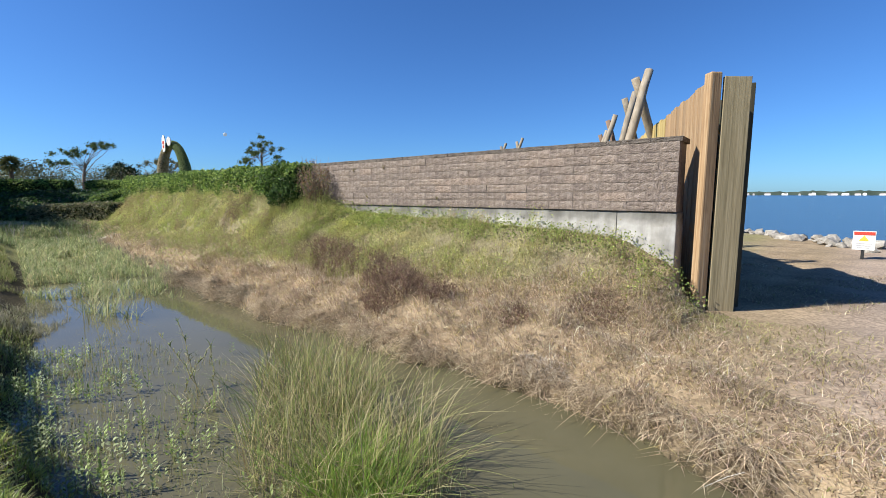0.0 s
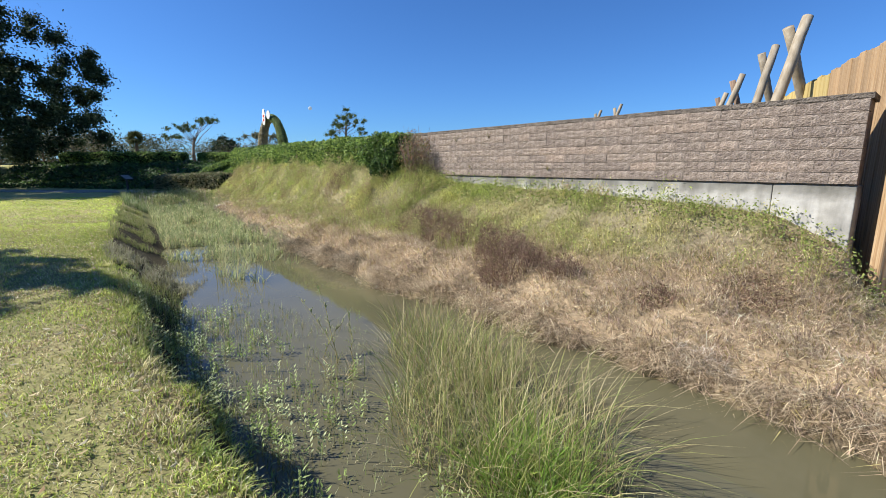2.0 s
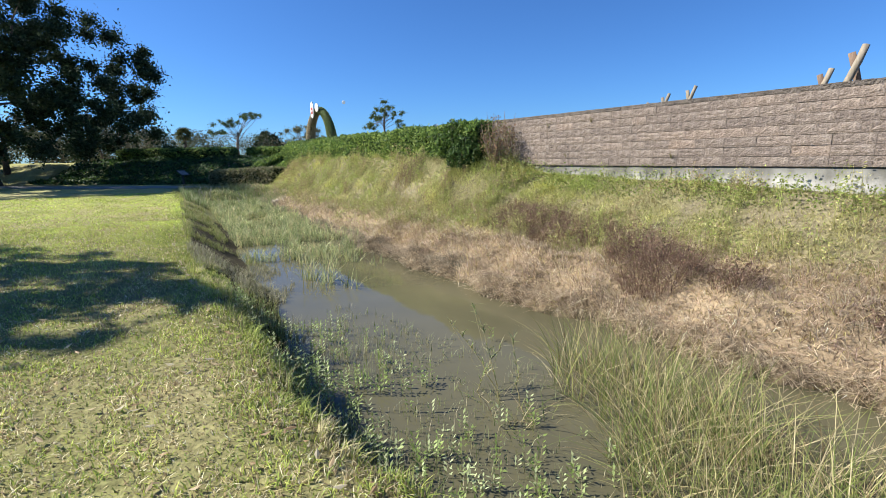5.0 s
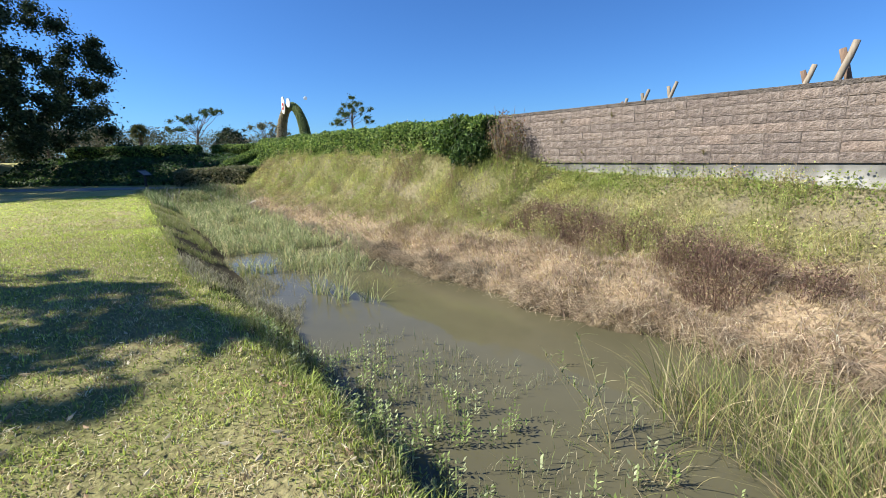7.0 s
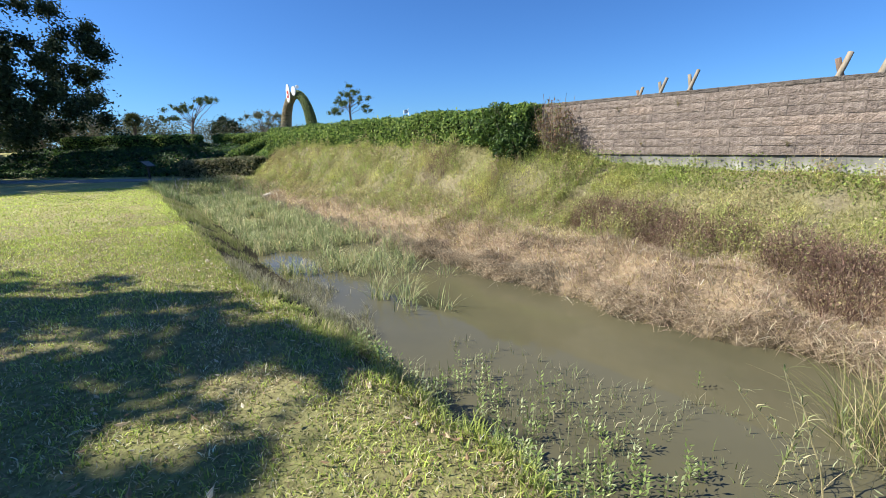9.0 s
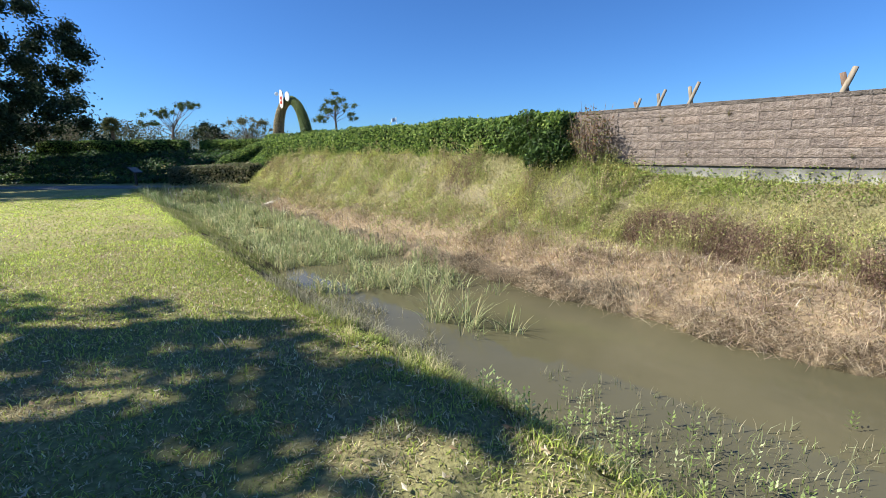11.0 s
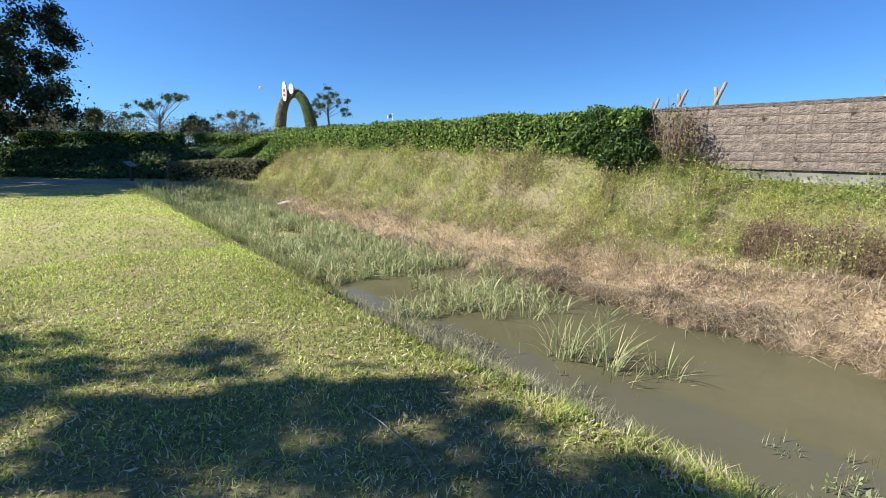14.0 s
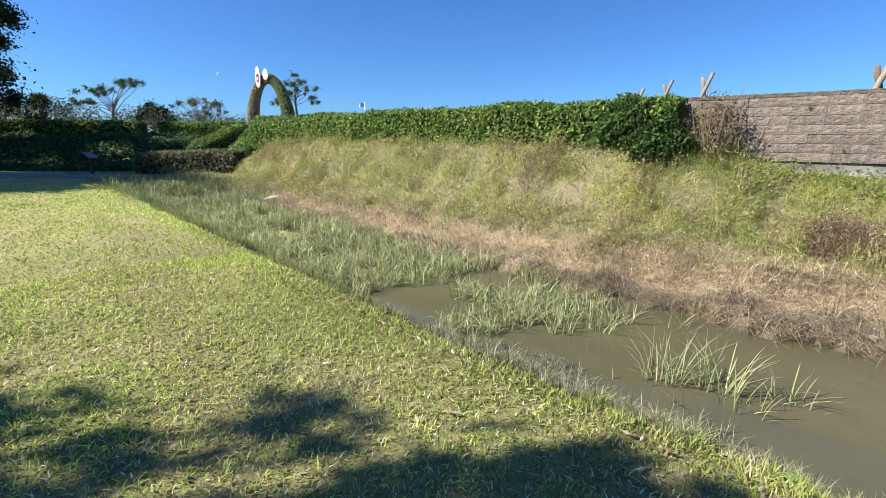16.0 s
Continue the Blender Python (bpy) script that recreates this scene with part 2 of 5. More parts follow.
def tube_arrays(path, radii, sides=8, rough=0.0, seed=0):
    """A tapered tube along a bent path, closed at both ends: vertices and quads."""
    path, radii = np.asarray(path, float), np.asarray(radii, float)
    r = np.random.default_rng(seed)
    tang = np.gradient(path, axis=0)
    tang /= np.linalg.norm(tang, axis=1)[:, None] + 1e-9
    ref = np.where(np.abs(tang[:, 2:3]) > 0.9, np.array([[1.0, 0, 0]]), np.array([[0, 0, 1.0]]))
    a = np.cross(tang, ref)
    a /= np.linalg.norm(a, axis=1)[:, None] + 1e-9
    b = np.cross(tang, a)
    ang = np.linspace(0, 2 * np.pi, sides, endpoint=False)
    rad = radii[:, None] * (1 + rough * (r.random((len(path), sides)) - 0.5))
    ring = path[:, None] + rad[..., None] * (np.cos(ang)[None, :, None] * a[:, None] + np.sin(ang)[None, :, None] * b[:, None])
    verts = np.concatenate([ring.reshape(-1, 3), path[:1], path[-1:]])
    quads, n = [], len(path)
    for i in range(n - 1):
        for j in range(sides):
            k = (j + 1) % sides
            quads.append((i * sides + j, i * sides + k, (i + 1) * sides + k, (i + 1) * sides + j))
    c0, c1 = n * sides, n * sides + 1
    for j in range(0, sides, 2):
        quads.append((c0, (j + 2) % sides, j + 1, j))
        o = (n - 1) * sides
        quads.append((c1, o + j, o + j + 1, o + (j + 2) % sides))
    return verts, np.array(quads)


def joined(pieces):
    vs, fs, o = [], [], 0
    for v, f in pieces:
        vs.append(v)
        fs.append(np.asarray(f) + o)
        o += len(v)
    return np.concatenate(vs), np.concatenate(fs)


def blades(base, height, width, az, lean, tint, levels=2):
    """Bent grass blades: base points, heights, widths, directions of lean; triangles and a tint for every vertex."""
    n = len(base)
    d = np.c_[np.cos(az), np.sin(az), np.zeros(n)]
    turn = az + np.pi / 2 + rng.normal(0, 0.7, n)
    side = np.c_[np.cos(turn), np.sin(turn), np.zeros(n)] * (width / 2)[:, None]
    rows, t_rows = [], []
    for i in range(levels):
        t = i / levels
        c = base + d * (lean * height * t ** 2)[:, None]
        c[:, 2] += height * (t - 0.42 * lean * t ** 2).clip(0)
        k = 1 - 0.55 * t
        rows += [c - side * k, c + side * k]
    c = base + d * (lean * height)[:, None]
    c[:, 2] += height * (1 - 0.42 * lean)
    rows.append(c)
    m = len(rows)
    verts = np.stack(rows, 1).reshape(-1, 3)
    o = (np.arange(n) * m)[:, None]
    tris = []
    for i in range(levels - 1):
        a = 2 * i
        tris += [o + np.array([[a, a + 1, a + 3]]), o + np.array([[a, a + 3, a + 2]])]
    a = 2 * (levels - 1)
    tris.append(o + np.array([[a, a + 1, a + 2]]))
    return verts, np.concatenate(tris), np.repeat(tint, m, 0)


def leaves(base, size, tint, aim=None, slim=0.5, aim_weight=0.6):
    """Pointed leaves, each a bent quad, lying about the given points."""
    n = len(base)
    nrm = rng.normal(0, 1, (n, 3))
    nrm /= np.linalg.norm(nrm, axis=1)[:, None]
    if aim is not None:
        nrm = nrm * (1 - aim_weight) + aim * aim_weight
        nrm /= np.linalg.norm(nrm, axis=1)[:, None] + 1e-9
    a = np.cross(nrm, rng.normal(0, 1, (n, 3)))
    a /= np.linalg.norm(a, axis=1)[:, None] + 1e-9
    b = np.cross(nrm, a)
    size = np.broadcast_to(size, n)[:, None]
    verts = np.stack([base - a * size * 0.5, base + b * size * 0.5 * slim - nrm * size * 0.1, base + a * size * 0.5, base - b * size * 0.5 * slim - nrm * size * 0.1], 1).reshape(-1, 3)
    return verts, np.arange(n * 4).reshape(n, 4), np.repeat(tint, 4, 0)


def tints(n, *colours, weights=None, spread=0.18):
    c = np.array(colours)
    pick = rng.choice(len(c), n, p=weights)
    return (c[pick] * np.exp(rng.normal(0, spread, (n, 1)))).clip(0, 0.85)


def patchy(x, y, scale=1.0, seed=0.0):
    """A smooth random field from 0 to 1 over the plan."""
    x, y = np.asarray(x) * scale + seed, np.asarray(y) * scale - seed * 1.7
    v = np.sin(1.3 * x + 1.7 * np.sin(0.9 * y + seed)) + np.sin(1.6 * y - 1.2 * np.sin(1.1 * x)) + 0.6 * np.sin(3.1 * x + 2.3 * y) + 0.5 * np.sin(4.7 * y - 3.9 * x + seed)
    return (v / 6.2 + 0.5).clip(0, 1)


# ---- the lie of the land: s runs up the ditch, w across it towards the wall ----
UX, UY, NX, NY = -0.725, 0.689, 0.689, 0.725
WALL_P, WALL_D, WALL_N = np.array([2.907, 6.898]), np.array([-0.7638, 0.6454]), np.array([-0.6454, -0.7638])
FENCE_A, FENCE_D = np.array([3.78, 6.38]), np.array([0.272, 0.962])
WATER_Z = -0.63


def sw(x, y):
    return UX * x + UY * y, NX * x + NY * y


def xy(s, w):
    return UX * s + NX * w, UY * s + NY * w


def smooth(v):
    v = np.clip(v, 0, 1)
    return v * v * (3 - 2 * v)


def crest(s):
    s = np.asarray(s, float)
    return np.interp(s, [-6, 0, 2.7, 5, 7.5, 10, 13, 17, 20, 24], [0.6, 0.4, 0.0, -0.28, -0.42, -0.52, -0.42, -0.28, -0.15, 0.0]) + np.interp(s, [5, 8], [1.0, 0.0]) * (0.055 * np.sin(s * 3.7 + 0.8 * np.sin(s * 1.9)) + 0.04 * np.sin(s * 8.9 + 1.0))


def shore(s):
    return np.interp(s, [-6, 0.6, 1.7, 3, 5, 7, 9, 11.5, 15, 25], [3.3, 3.4, 3.82, 3.62, 3.4, 3.13, 3.06, 2.9, 2.9, 3.0]) + 0.07 * np.sin(s * 2.6) + 0.05 * np.sin(s * 5.9 + 1)


def wall_w(s):
    return 7.004 - 0.0584 * (s - 2.645)


def height(x, y):
    x, y = np.asarray(x, float), np.asarray(y, float)
    s, w = sw(x, y)
    c, r, ww = crest(s), shore(s), wall_w(s)
    drop = np.interp(s, [4, 6, 7.5, 9, 12, 15], [0.24, 0.34, 0.7, 0.95, 0.95, 1.2])
    d = (w - c) / drop
    left = np.interp(d, [-0.9, -0.1, 0.15, 0.9, 1.6], [0, -0.02, -0.09, -0.6, -0.86])
    g = np.interp(s, [0.9, 1.5, 1.95, 2.7, 3.7, 6, 9.3, 10.2, 11.2, 12, 15, 22, 24.5, 27, 29], [-0.3, -0.2, 0.34, 0.66, 0.80, 0.88, 0.95, 1.13, 1.26, 1.32, 1.37, 1.4, 1.2, 0.4, 0.0])
    mid = np.interp(s, [0, 1.9, 3, 5], [-0.36, -0.25, -0.13, -0.08])
    e = w - r
    span = np.maximum(ww - np.interp(s, [9.3, 11.0], [0.1, 0.75]) - r, 1.5)
    bank = np.where(e < 0, -0.64 + e * 0.3, np.where(e < 0.12, -0.64 + e / 0.12 * 0.14, np.where(e < 0.5, -0.5 + (e - 0.12) / 0.38 * 0.12, np.where(e < 0.95, -0.38 + (e - 0.5) / 0.45 * (mid + 0.38), mid + smooth(0.5 * (e - 0.95) / (span - 0.95)) * 2 * (g - mid)))))
    bank = np.where(e > span, np.maximum(g, mid + smooth(0.5) * 2 * (g - mid)), bank).clip(-0.9)
    z = np.maximum(left, bank)
    z = np.where((s > 14) & (s < 27), np.maximum(z, -0.9 + 0.27 * smooth((s - 14) / 3)), z)
    # the raised ground behind the wall, inside the timber fence
    side = (x - FENCE_A[0]) * FENCE_D[1] - (y - FENCE_A[1]) * FENCE_D[0]
    inner = smooth((w - ww - 0.25) / 0.25) * smooth(-(side + 0.45) / 0.3)
    inner = inner * smooth((28.5 - s) / 4)
    z = z * (1 - inner) + np.maximum(z, 1.1) * inner
    outer = smooth((side + 0.4) / 0.3) * smooth((w - ww + 0.35) / 0.3)
    z = z * (1 - outer) - 0.29 * outer
    # ditch ends
    z = np.where(s > 23, np.maximum(z, -0.9 + 0.9 * smooth((s - 23) / 3.6)), z)
    z = np.where(s < -8, np.maximum(z, -0.9 + 0.6 * smooth((-8 - s) / 1)), z)
    # planted slope below the hedges at the ditch's head
    emb = 1.4 * smooth((y - 23.6 - 0.05 * (x + 20)) / 6.0) * smooth((s - 24) / 3)
    z = np.where((s > 24) & (emb > 0.015), np.maximum(z, emb), z)
    # shore of the bay
    z = z + (-5 - z) * smooth((x - 13.2 - 0.5 * np.sin(y * 0.15)) / 5.0)
    tuft = smooth((w - r) / 0.25) * smooth((ww - w) / 0.4) * smooth((s + 1) / 3)
    z = z + tuft * (1 - 0.6 * smooth((w - r - 1.0) / 0.8)) * (0.17 * (patchy(x, y, 2.4, 7.0) - 0.5) + 0.13 * (patchy(x, y, 4.6, 3.0) - 0.5))
    return z + 0.012 * np.sin(x * 3.1 + 1.7 * np.sin(y * 2.3)) + 0.01 * np.sin(y * 4.3 + x)


def axis(lo, hi, step, far):
    core = np.arange(lo, hi + step / 2, step)
    grow = []
    d = step
    v = hi
    while v < far:
        d *= 1.22
        v += d
        grow.append(v)
    neg, d, v = [], step, lo
    while v > -far:
        d *= 1.22
        v -= d
        neg.append(v)
    return np.concatenate([neg[::-1], core, grow])


LAWN_A, LAWN_B = np.array([0.18, 0.195, 0.065]), np.array([0.27, 0.225, 0.13])
STRAW, SOIL, OLIVE = np.array([0.28, 0.215, 0.145]), np.array([0.24, 0.19, 0.155]), np.array([0.215, 0.205, 0.09])


def ground_tint(x, y):
    s, w = sw(x, y)
    p, q = patchy(x, y, 0.7, 1.0), patchy(x, y, 2.1, 5.0)
    e = w - shore(s)
    k = (0.35 * p + 0.5 * q)[..., None]
    # lawn colour is up to 1.6 times brighter far up the ditch
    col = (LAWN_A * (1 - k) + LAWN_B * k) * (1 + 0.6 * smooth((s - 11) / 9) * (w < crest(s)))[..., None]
    up = smooth((e - np.interp(s, [0, 3, 6, 10, 16, 26], [2.4, 1.7, 1.15, 0.8, 0.5, 0.35])) / 0.9) * smooth((s - 1.6) / 2.0)
    straw = STRAW * (0.75 + 0.5 * q[..., None])
    olive = OLIVE * (1 - 0.55 * p[..., None]) + SOIL * 0.55 * p[..., None]
    bare = (smooth((patchy(x, y, 2.6, 7.0) - 0.58) / 0.14) * 0.5)[..., None]
    olive = olive * (1 - bare) + SOIL * 0.85 * bare
    bank = straw * (1 - up[..., None]) + olive * up[..., None]
    on = smooth((e + 0.2) / 0.2)[..., None]
    col = col * (1 - on) + bank * on
    mud = ((w > crest(s) + 0.05) & (e < 0.05) & (s < 17.0))[..., None]
    col = np.where(mud, np.array([0.06, 0.05, 0.03]), col)
    dirt = (smooth((0.9 - s) / 1.2) * smooth((e - 0.4) / 0.6))[..., None]
    sand = SOIL * (0.95 + 0.7 * p[..., None])
    return col * (1 - dirt) + sand * dirt


gx, gy = axis(-34, 17, 0.15, 3800), axis(-6, 34, 0.15, 3800)
GX, GY = np.meshgrid(gx, gy, indexing="ij")
idx = np.arange(GX.size).reshape(GX.shape)
quads = np.stack([idx[:-1, :-1], idx[1:, :-1], idx[1:, 1:], idx[:-1, 1:]], -1).reshape(-1, 4)
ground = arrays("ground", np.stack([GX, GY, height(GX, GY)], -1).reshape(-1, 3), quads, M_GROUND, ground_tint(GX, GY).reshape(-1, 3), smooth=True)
tagged(ground, "mown lawn, dry grassy bank and bare sandy soil", "ground", kind="structure")

# still water in the ditch
ss = np.arange(-8, 26, 0.4)
strip = np.array([[(*xy(s, w), WATER_Z) for w in (crest(s) - 0.1, (crest(s) + shore(s)) / 2, shore(s) + 0.35)] for s in ss]).reshape(-1, 3)
f = [(3 * i + j, 3 * i + j + 1, 3 * i + j + 4, 3 * i + j + 3) for i in range(len(ss) - 1) for j in range(2)]
tagged(arrays("water", strip, np.array(f)[:, ::-1], M_POND), "still murky brown ditch water", "water", kind="structure")
sea_v = [(12, -3800, -1.25), (3900, -3800, -1.25), (3900, 3900, -1.25), (12, 3900, -1.25)]
tagged(arrays("water_bay", sea_v, [(0, 1, 2, 3)], M_SEA), "rippled blue open bay water", "water", kind="structure")

# ---- block wall on its footing ----
def wall_pt(k, off=0.0):
    p = WALL_P + WALL_D * k + WALL_N * off
    return float(p[0]), float(p[1])


WALL_TURN = math.degrees(math.atan2(-WALL_D[1], -WALL_D[0]))
K0, K1 = -0.66, 11.6
FOOT_TOP, WALL_TOP, COURSES = 1.13, 2.225, 7
wall = thing("wall_retaining", (*wall_pt(K0), 0), "retaining wall of split-face blocks on a concrete footing", "wall", kind="structure", turn=WALL_TURN)
# own axes of the wall: -x runs away along it, -y faces the ditch
length = K1 - K0
part("core", box_bm((length - 0.02, 0.42, WALL_TOP - 0.05 - FOOT_TOP), (-length / 2 - 0.01, 0.24, (WALL_TOP - 0.05 + FOOT_TOP) / 2)), M_MORTAR, wall, "grey recessed mortar joints")
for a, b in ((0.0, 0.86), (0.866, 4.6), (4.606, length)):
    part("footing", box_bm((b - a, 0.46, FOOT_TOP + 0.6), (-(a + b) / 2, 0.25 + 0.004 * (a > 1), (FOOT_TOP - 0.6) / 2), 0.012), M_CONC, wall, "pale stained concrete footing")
part("wash", box_bm((length, 0.03, 0.014), (-length / 2, 0.026, FOOT_TOP + 0.007), 0.004), M_CAP, wall, "dark ledge of damp mortar")


def block_mesh(name, size, seed, mat, relief):
    """A block whose face towards -y is split rough."""
    r = random.Random(seed)
    lx, ly, lz = size
    nx, nz = 9, 4
    bm = bmesh.new()
    grid = []
    for i in range(nx + 1):
        row = []
        for j in range(nz + 1):
            edge = i in (0, nx) or j in (0, nz)
            d = r.uniform(0.1, 0.45) * relief if edge else r.uniform(0.15, 1.0) * relief
            row.append(bm.verts.new(((i / nx - 0.5) * lx + (0 if i in (0, nx) else r.uniform(-0.012, 0.012)), -ly / 2 - d, (j / nz - 0.5) * lz + (0 if j in (0, nz) else r.uniform(-0.008, 0.008)))))
        grid.append(row)
    for i in range(nx):
        for j in range(nz):
            q = (grid[i][j], grid[i + 1][j], grid[i + 1][j + 1], grid[i][j + 1])
            if (i + j) % 2:
                bm.faces.new((q[0], q[1], q[2]))
                bm.faces.new((q[0], q[2], q[3]))
            else:
                bm.faces.new((q[1], q[2], q[3]))
                bm.faces.new((q[1], q[3], q[0]))
    back = [bm.verts.new((x * lx / 2, ly / 2, z * lz / 2)) for x, z in ((-1, -1), (1, -1), (1, 1), (-1, 1))]
    bm.faces.new(back[::-1])
    bm.faces.new([g[0] for g in grid][::-1] + [back[0], back[1]])
    bm.faces.new([g[-1] for g in grid] + [back[2], back[3]])
    bm.faces.new(grid[0] + [back[3], back[0]])
    bm.faces.new(grid[-1][::-1] + [back[1], back[2]])
    bmesh.ops.recalc_face_normals(bm, faces=bm.faces)
    me = bpy.data.meshes.new(name)
    bm.to_mesh(me)
    bm.free()
    me.materials.append(mat)
    return me


def piece(name, me, parent, m):
    ob = new(name, me)
    ob.parent = parent
    ob.matrix_basis = m
    return ob


cap_h = 0.075
course = (WALL_TOP - cap_h - FOOT_TOP) / COURSES
full = [block_mesh("block", (0.4365, 0.2, course - 0.006), i, M_BLOCK, 0.014) for i in range(8)]
short = [block_mesh("block", (0.2665, 0.2, course - 0.006), 20 + i, M_BLOCK, 0.014) for i in range(4)]
caps = [block_mesh("cap_block", (0.434, 0.48, cap_h - 0.004), 40 + i, M_CAP, 0.014) for i in range(4)]
rnd = random.Random(3)
for c in range(COURSES):
    at = -0.01
    first = True
    while at > -length:
        is_short = (first and c % 2 == 0) or rnd.random() < 0.16
        L = 0.27 if is_short else 0.44
        me = rnd.choice(short if is_short else full)
        piece("block", me, wall, pose(at - L / 2, 0.095 + rnd.uniform(-0.005, 0.005), FOOT_TOP + 0.012 + (c + 0.5) * course, rnd.uniform(-1.5, -0.5), rnd.uniform(-0.15, 0.15), rnd.uniform(-0.3, 0.3)))
        at -= L
        first = False
at = 0.02
while at > -length:
    piece("cap_block", rnd.choice(caps), wall, pose(at - 0.22, 0.237 + rnd.uniform(-0.006, 0.006), WALL_TOP - cap_h / 2 + 0.006 + rnd.uniform(-0.002, 0.002), rnd.uniform(-1.2, -0.4), rnd.uniform(-0.2, 0.2), 0))
    at -= 0.436

# ---- timber fence beside the wall's end ----
FENCE_TURN = math.degrees(math.atan2(FENCE_D[1], FENCE_D[0]))
fence = thing("timber_fence", (float(FENCE_A[0]), float(FENCE_A[1]), -0.27), "tall bulkhead fence of upright weathered pine boards", "fence", turn=FENCE_TURN)
FT = 3.29


def board_bm(width, thick, lo, hi, seed):
    r = random.Random(seed)
    bm = box_bm((width, thick, hi - lo), (0, 0, (hi + lo) / 2), 0.006)
    for v in bm.verts:
        if v.co.z > hi - 0.05:
            v.co.z += r.uniform(-0.008, 0.008) + v.co.x * r.uniform(-0.06, 0.06)
    return bm


# own axes of the fence: x runs away along it, +y faces the wall
for i in range(30):
    width = 0.235
    bm = board_bm(width, 0.07, -0.55, FT - 0.03 + rnd.uniform(-0.035, 0.03) - (0.03 if i > 3 else 0), i)
    ob = part("board", bm, M_YELLOW_BOARD if 11 < i < 26 else M_BOARD, fence)
    ob.matrix_basis = pose(0.17 + i * 0.238, 0.03 + rnd.uniform(0, 0.012), 0, 0, 0, rnd.uniform(-0.8, 0.8))
ob = part("corner_post", box_bm((0.15, 0.17, FT + 0.62), (0, 0, FT / 2 - 0.26), 0.022), M_BOARD, fence, "rounded golden pine corner post")
ob.matrix_basis = pose(-0.02, 0.03, 0, 0, 0, 20)
ob = part("end_board", board_bm(0.34, 0.07, -0.5, FT - 0.02, 77), M_GREEN_BOARD, fence, "grey-green treated end board with a knot")
ob.matrix_basis = pose(-0.01, -0.27, 0, 0, 0, 96)
# rear and recessed boards are coloured dark to stand for shade
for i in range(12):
    ob = part("rear_board", board_bm(0.235, 0.07, -0.5, FT - 0.04 + rnd.uniform(-0.03, 0.03), 90 + i), M_SHADE_BOARD, fence)
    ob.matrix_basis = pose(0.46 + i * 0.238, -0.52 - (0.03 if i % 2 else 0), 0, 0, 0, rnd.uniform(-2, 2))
ob = part("recessed_board", board_bm(0.24, 0.07, -0.5, FT - 0.06, 78), M_SHADE_BOARD, fence, "recessed board behind the end board, its shade put into the colour")
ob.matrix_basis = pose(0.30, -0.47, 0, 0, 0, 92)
ob = part("waler", box_bm((6.8, 0.14, 0.14), (3.6, -0.10, 0), 0.015), M_GREEN_BOARD, fence, "horizontal timber rail")
ob.matrix_basis = pose(0, 0, 2.6)


# ---- crossed log frames standing behind the wall ----
def log_frame(at, top, lean_a, lean_b, cross, red, seed, turn):
    """Two logs crossing below their tops; lean: metres sideways for each metre of height."""
    z0 = 1.05
    ob = thing("log_frame", (*at, z0), "crossed peeled logs standing as an A-frame behind the wall", "log frame", "crossed log frames", turn=turn)
    h = top - z0
    for sgn, lean in ((-1, lean_a), (1, lean_b)):
        r = np.random.default_rng(seed + 5 + sgn)
        n = 9
        t = np.linspace(-0.02, 1, n)
        hh = h * (1.0 if sgn < 0 else 0.955)
        px = sgn * lean * (h * cross - hh * t)
        path = np.c_[px + r.normal(0, 0.008, n), np.full(n, sgn * 0.12) + r.normal(0, 0.006, n), t * hh]
        v, f = tube_arrays(path, np.linspace(0.105, 0.09, n) * (1.0 if at[1] < 22 else 0.9), 12, 0.05, seed)
        arrays("log", v, f, M_RED_LOG if red and sgn > 0 else M_LOG, None, ob, True)
    return ob


for at, top, la, lb, cross, red, seed, turn in (
        ((4.42, 10.25), 4.12, 0.36, 0.6, 0.93, False, 1, 32), ((5.48, 13.45), 4.36, 0.36, 0.5, 0.92, False, 2, 32), ((6.15, 16.65), 4.25, 0.30, 0.28, 0.86, True, 3, -12), ((7.15, 20.25), 4.2, 0.30, 0.30, 0.84, True, 4, -12),
        ((4.35, 26.1), 4.6, 0.36, 0.18, 0.80, False, 5, -12), ((3.78, 28.7), 4.6, 0.36, 0.2, 0.82, False, 6, -12), ((3.14, 30.5), 4.36, 0.3, 0.3, 0.84, True, 7, -12)):
    log_frame(at, top, la, lb, cross, red, seed, turn)

# ---- hedges ----
HEDGE_COL = ((0.10, 0.17, 0.036), (0.17, 0.255, 0.05), (0.26, 0.34, 0.08), (0.055, 0.10, 0.025))


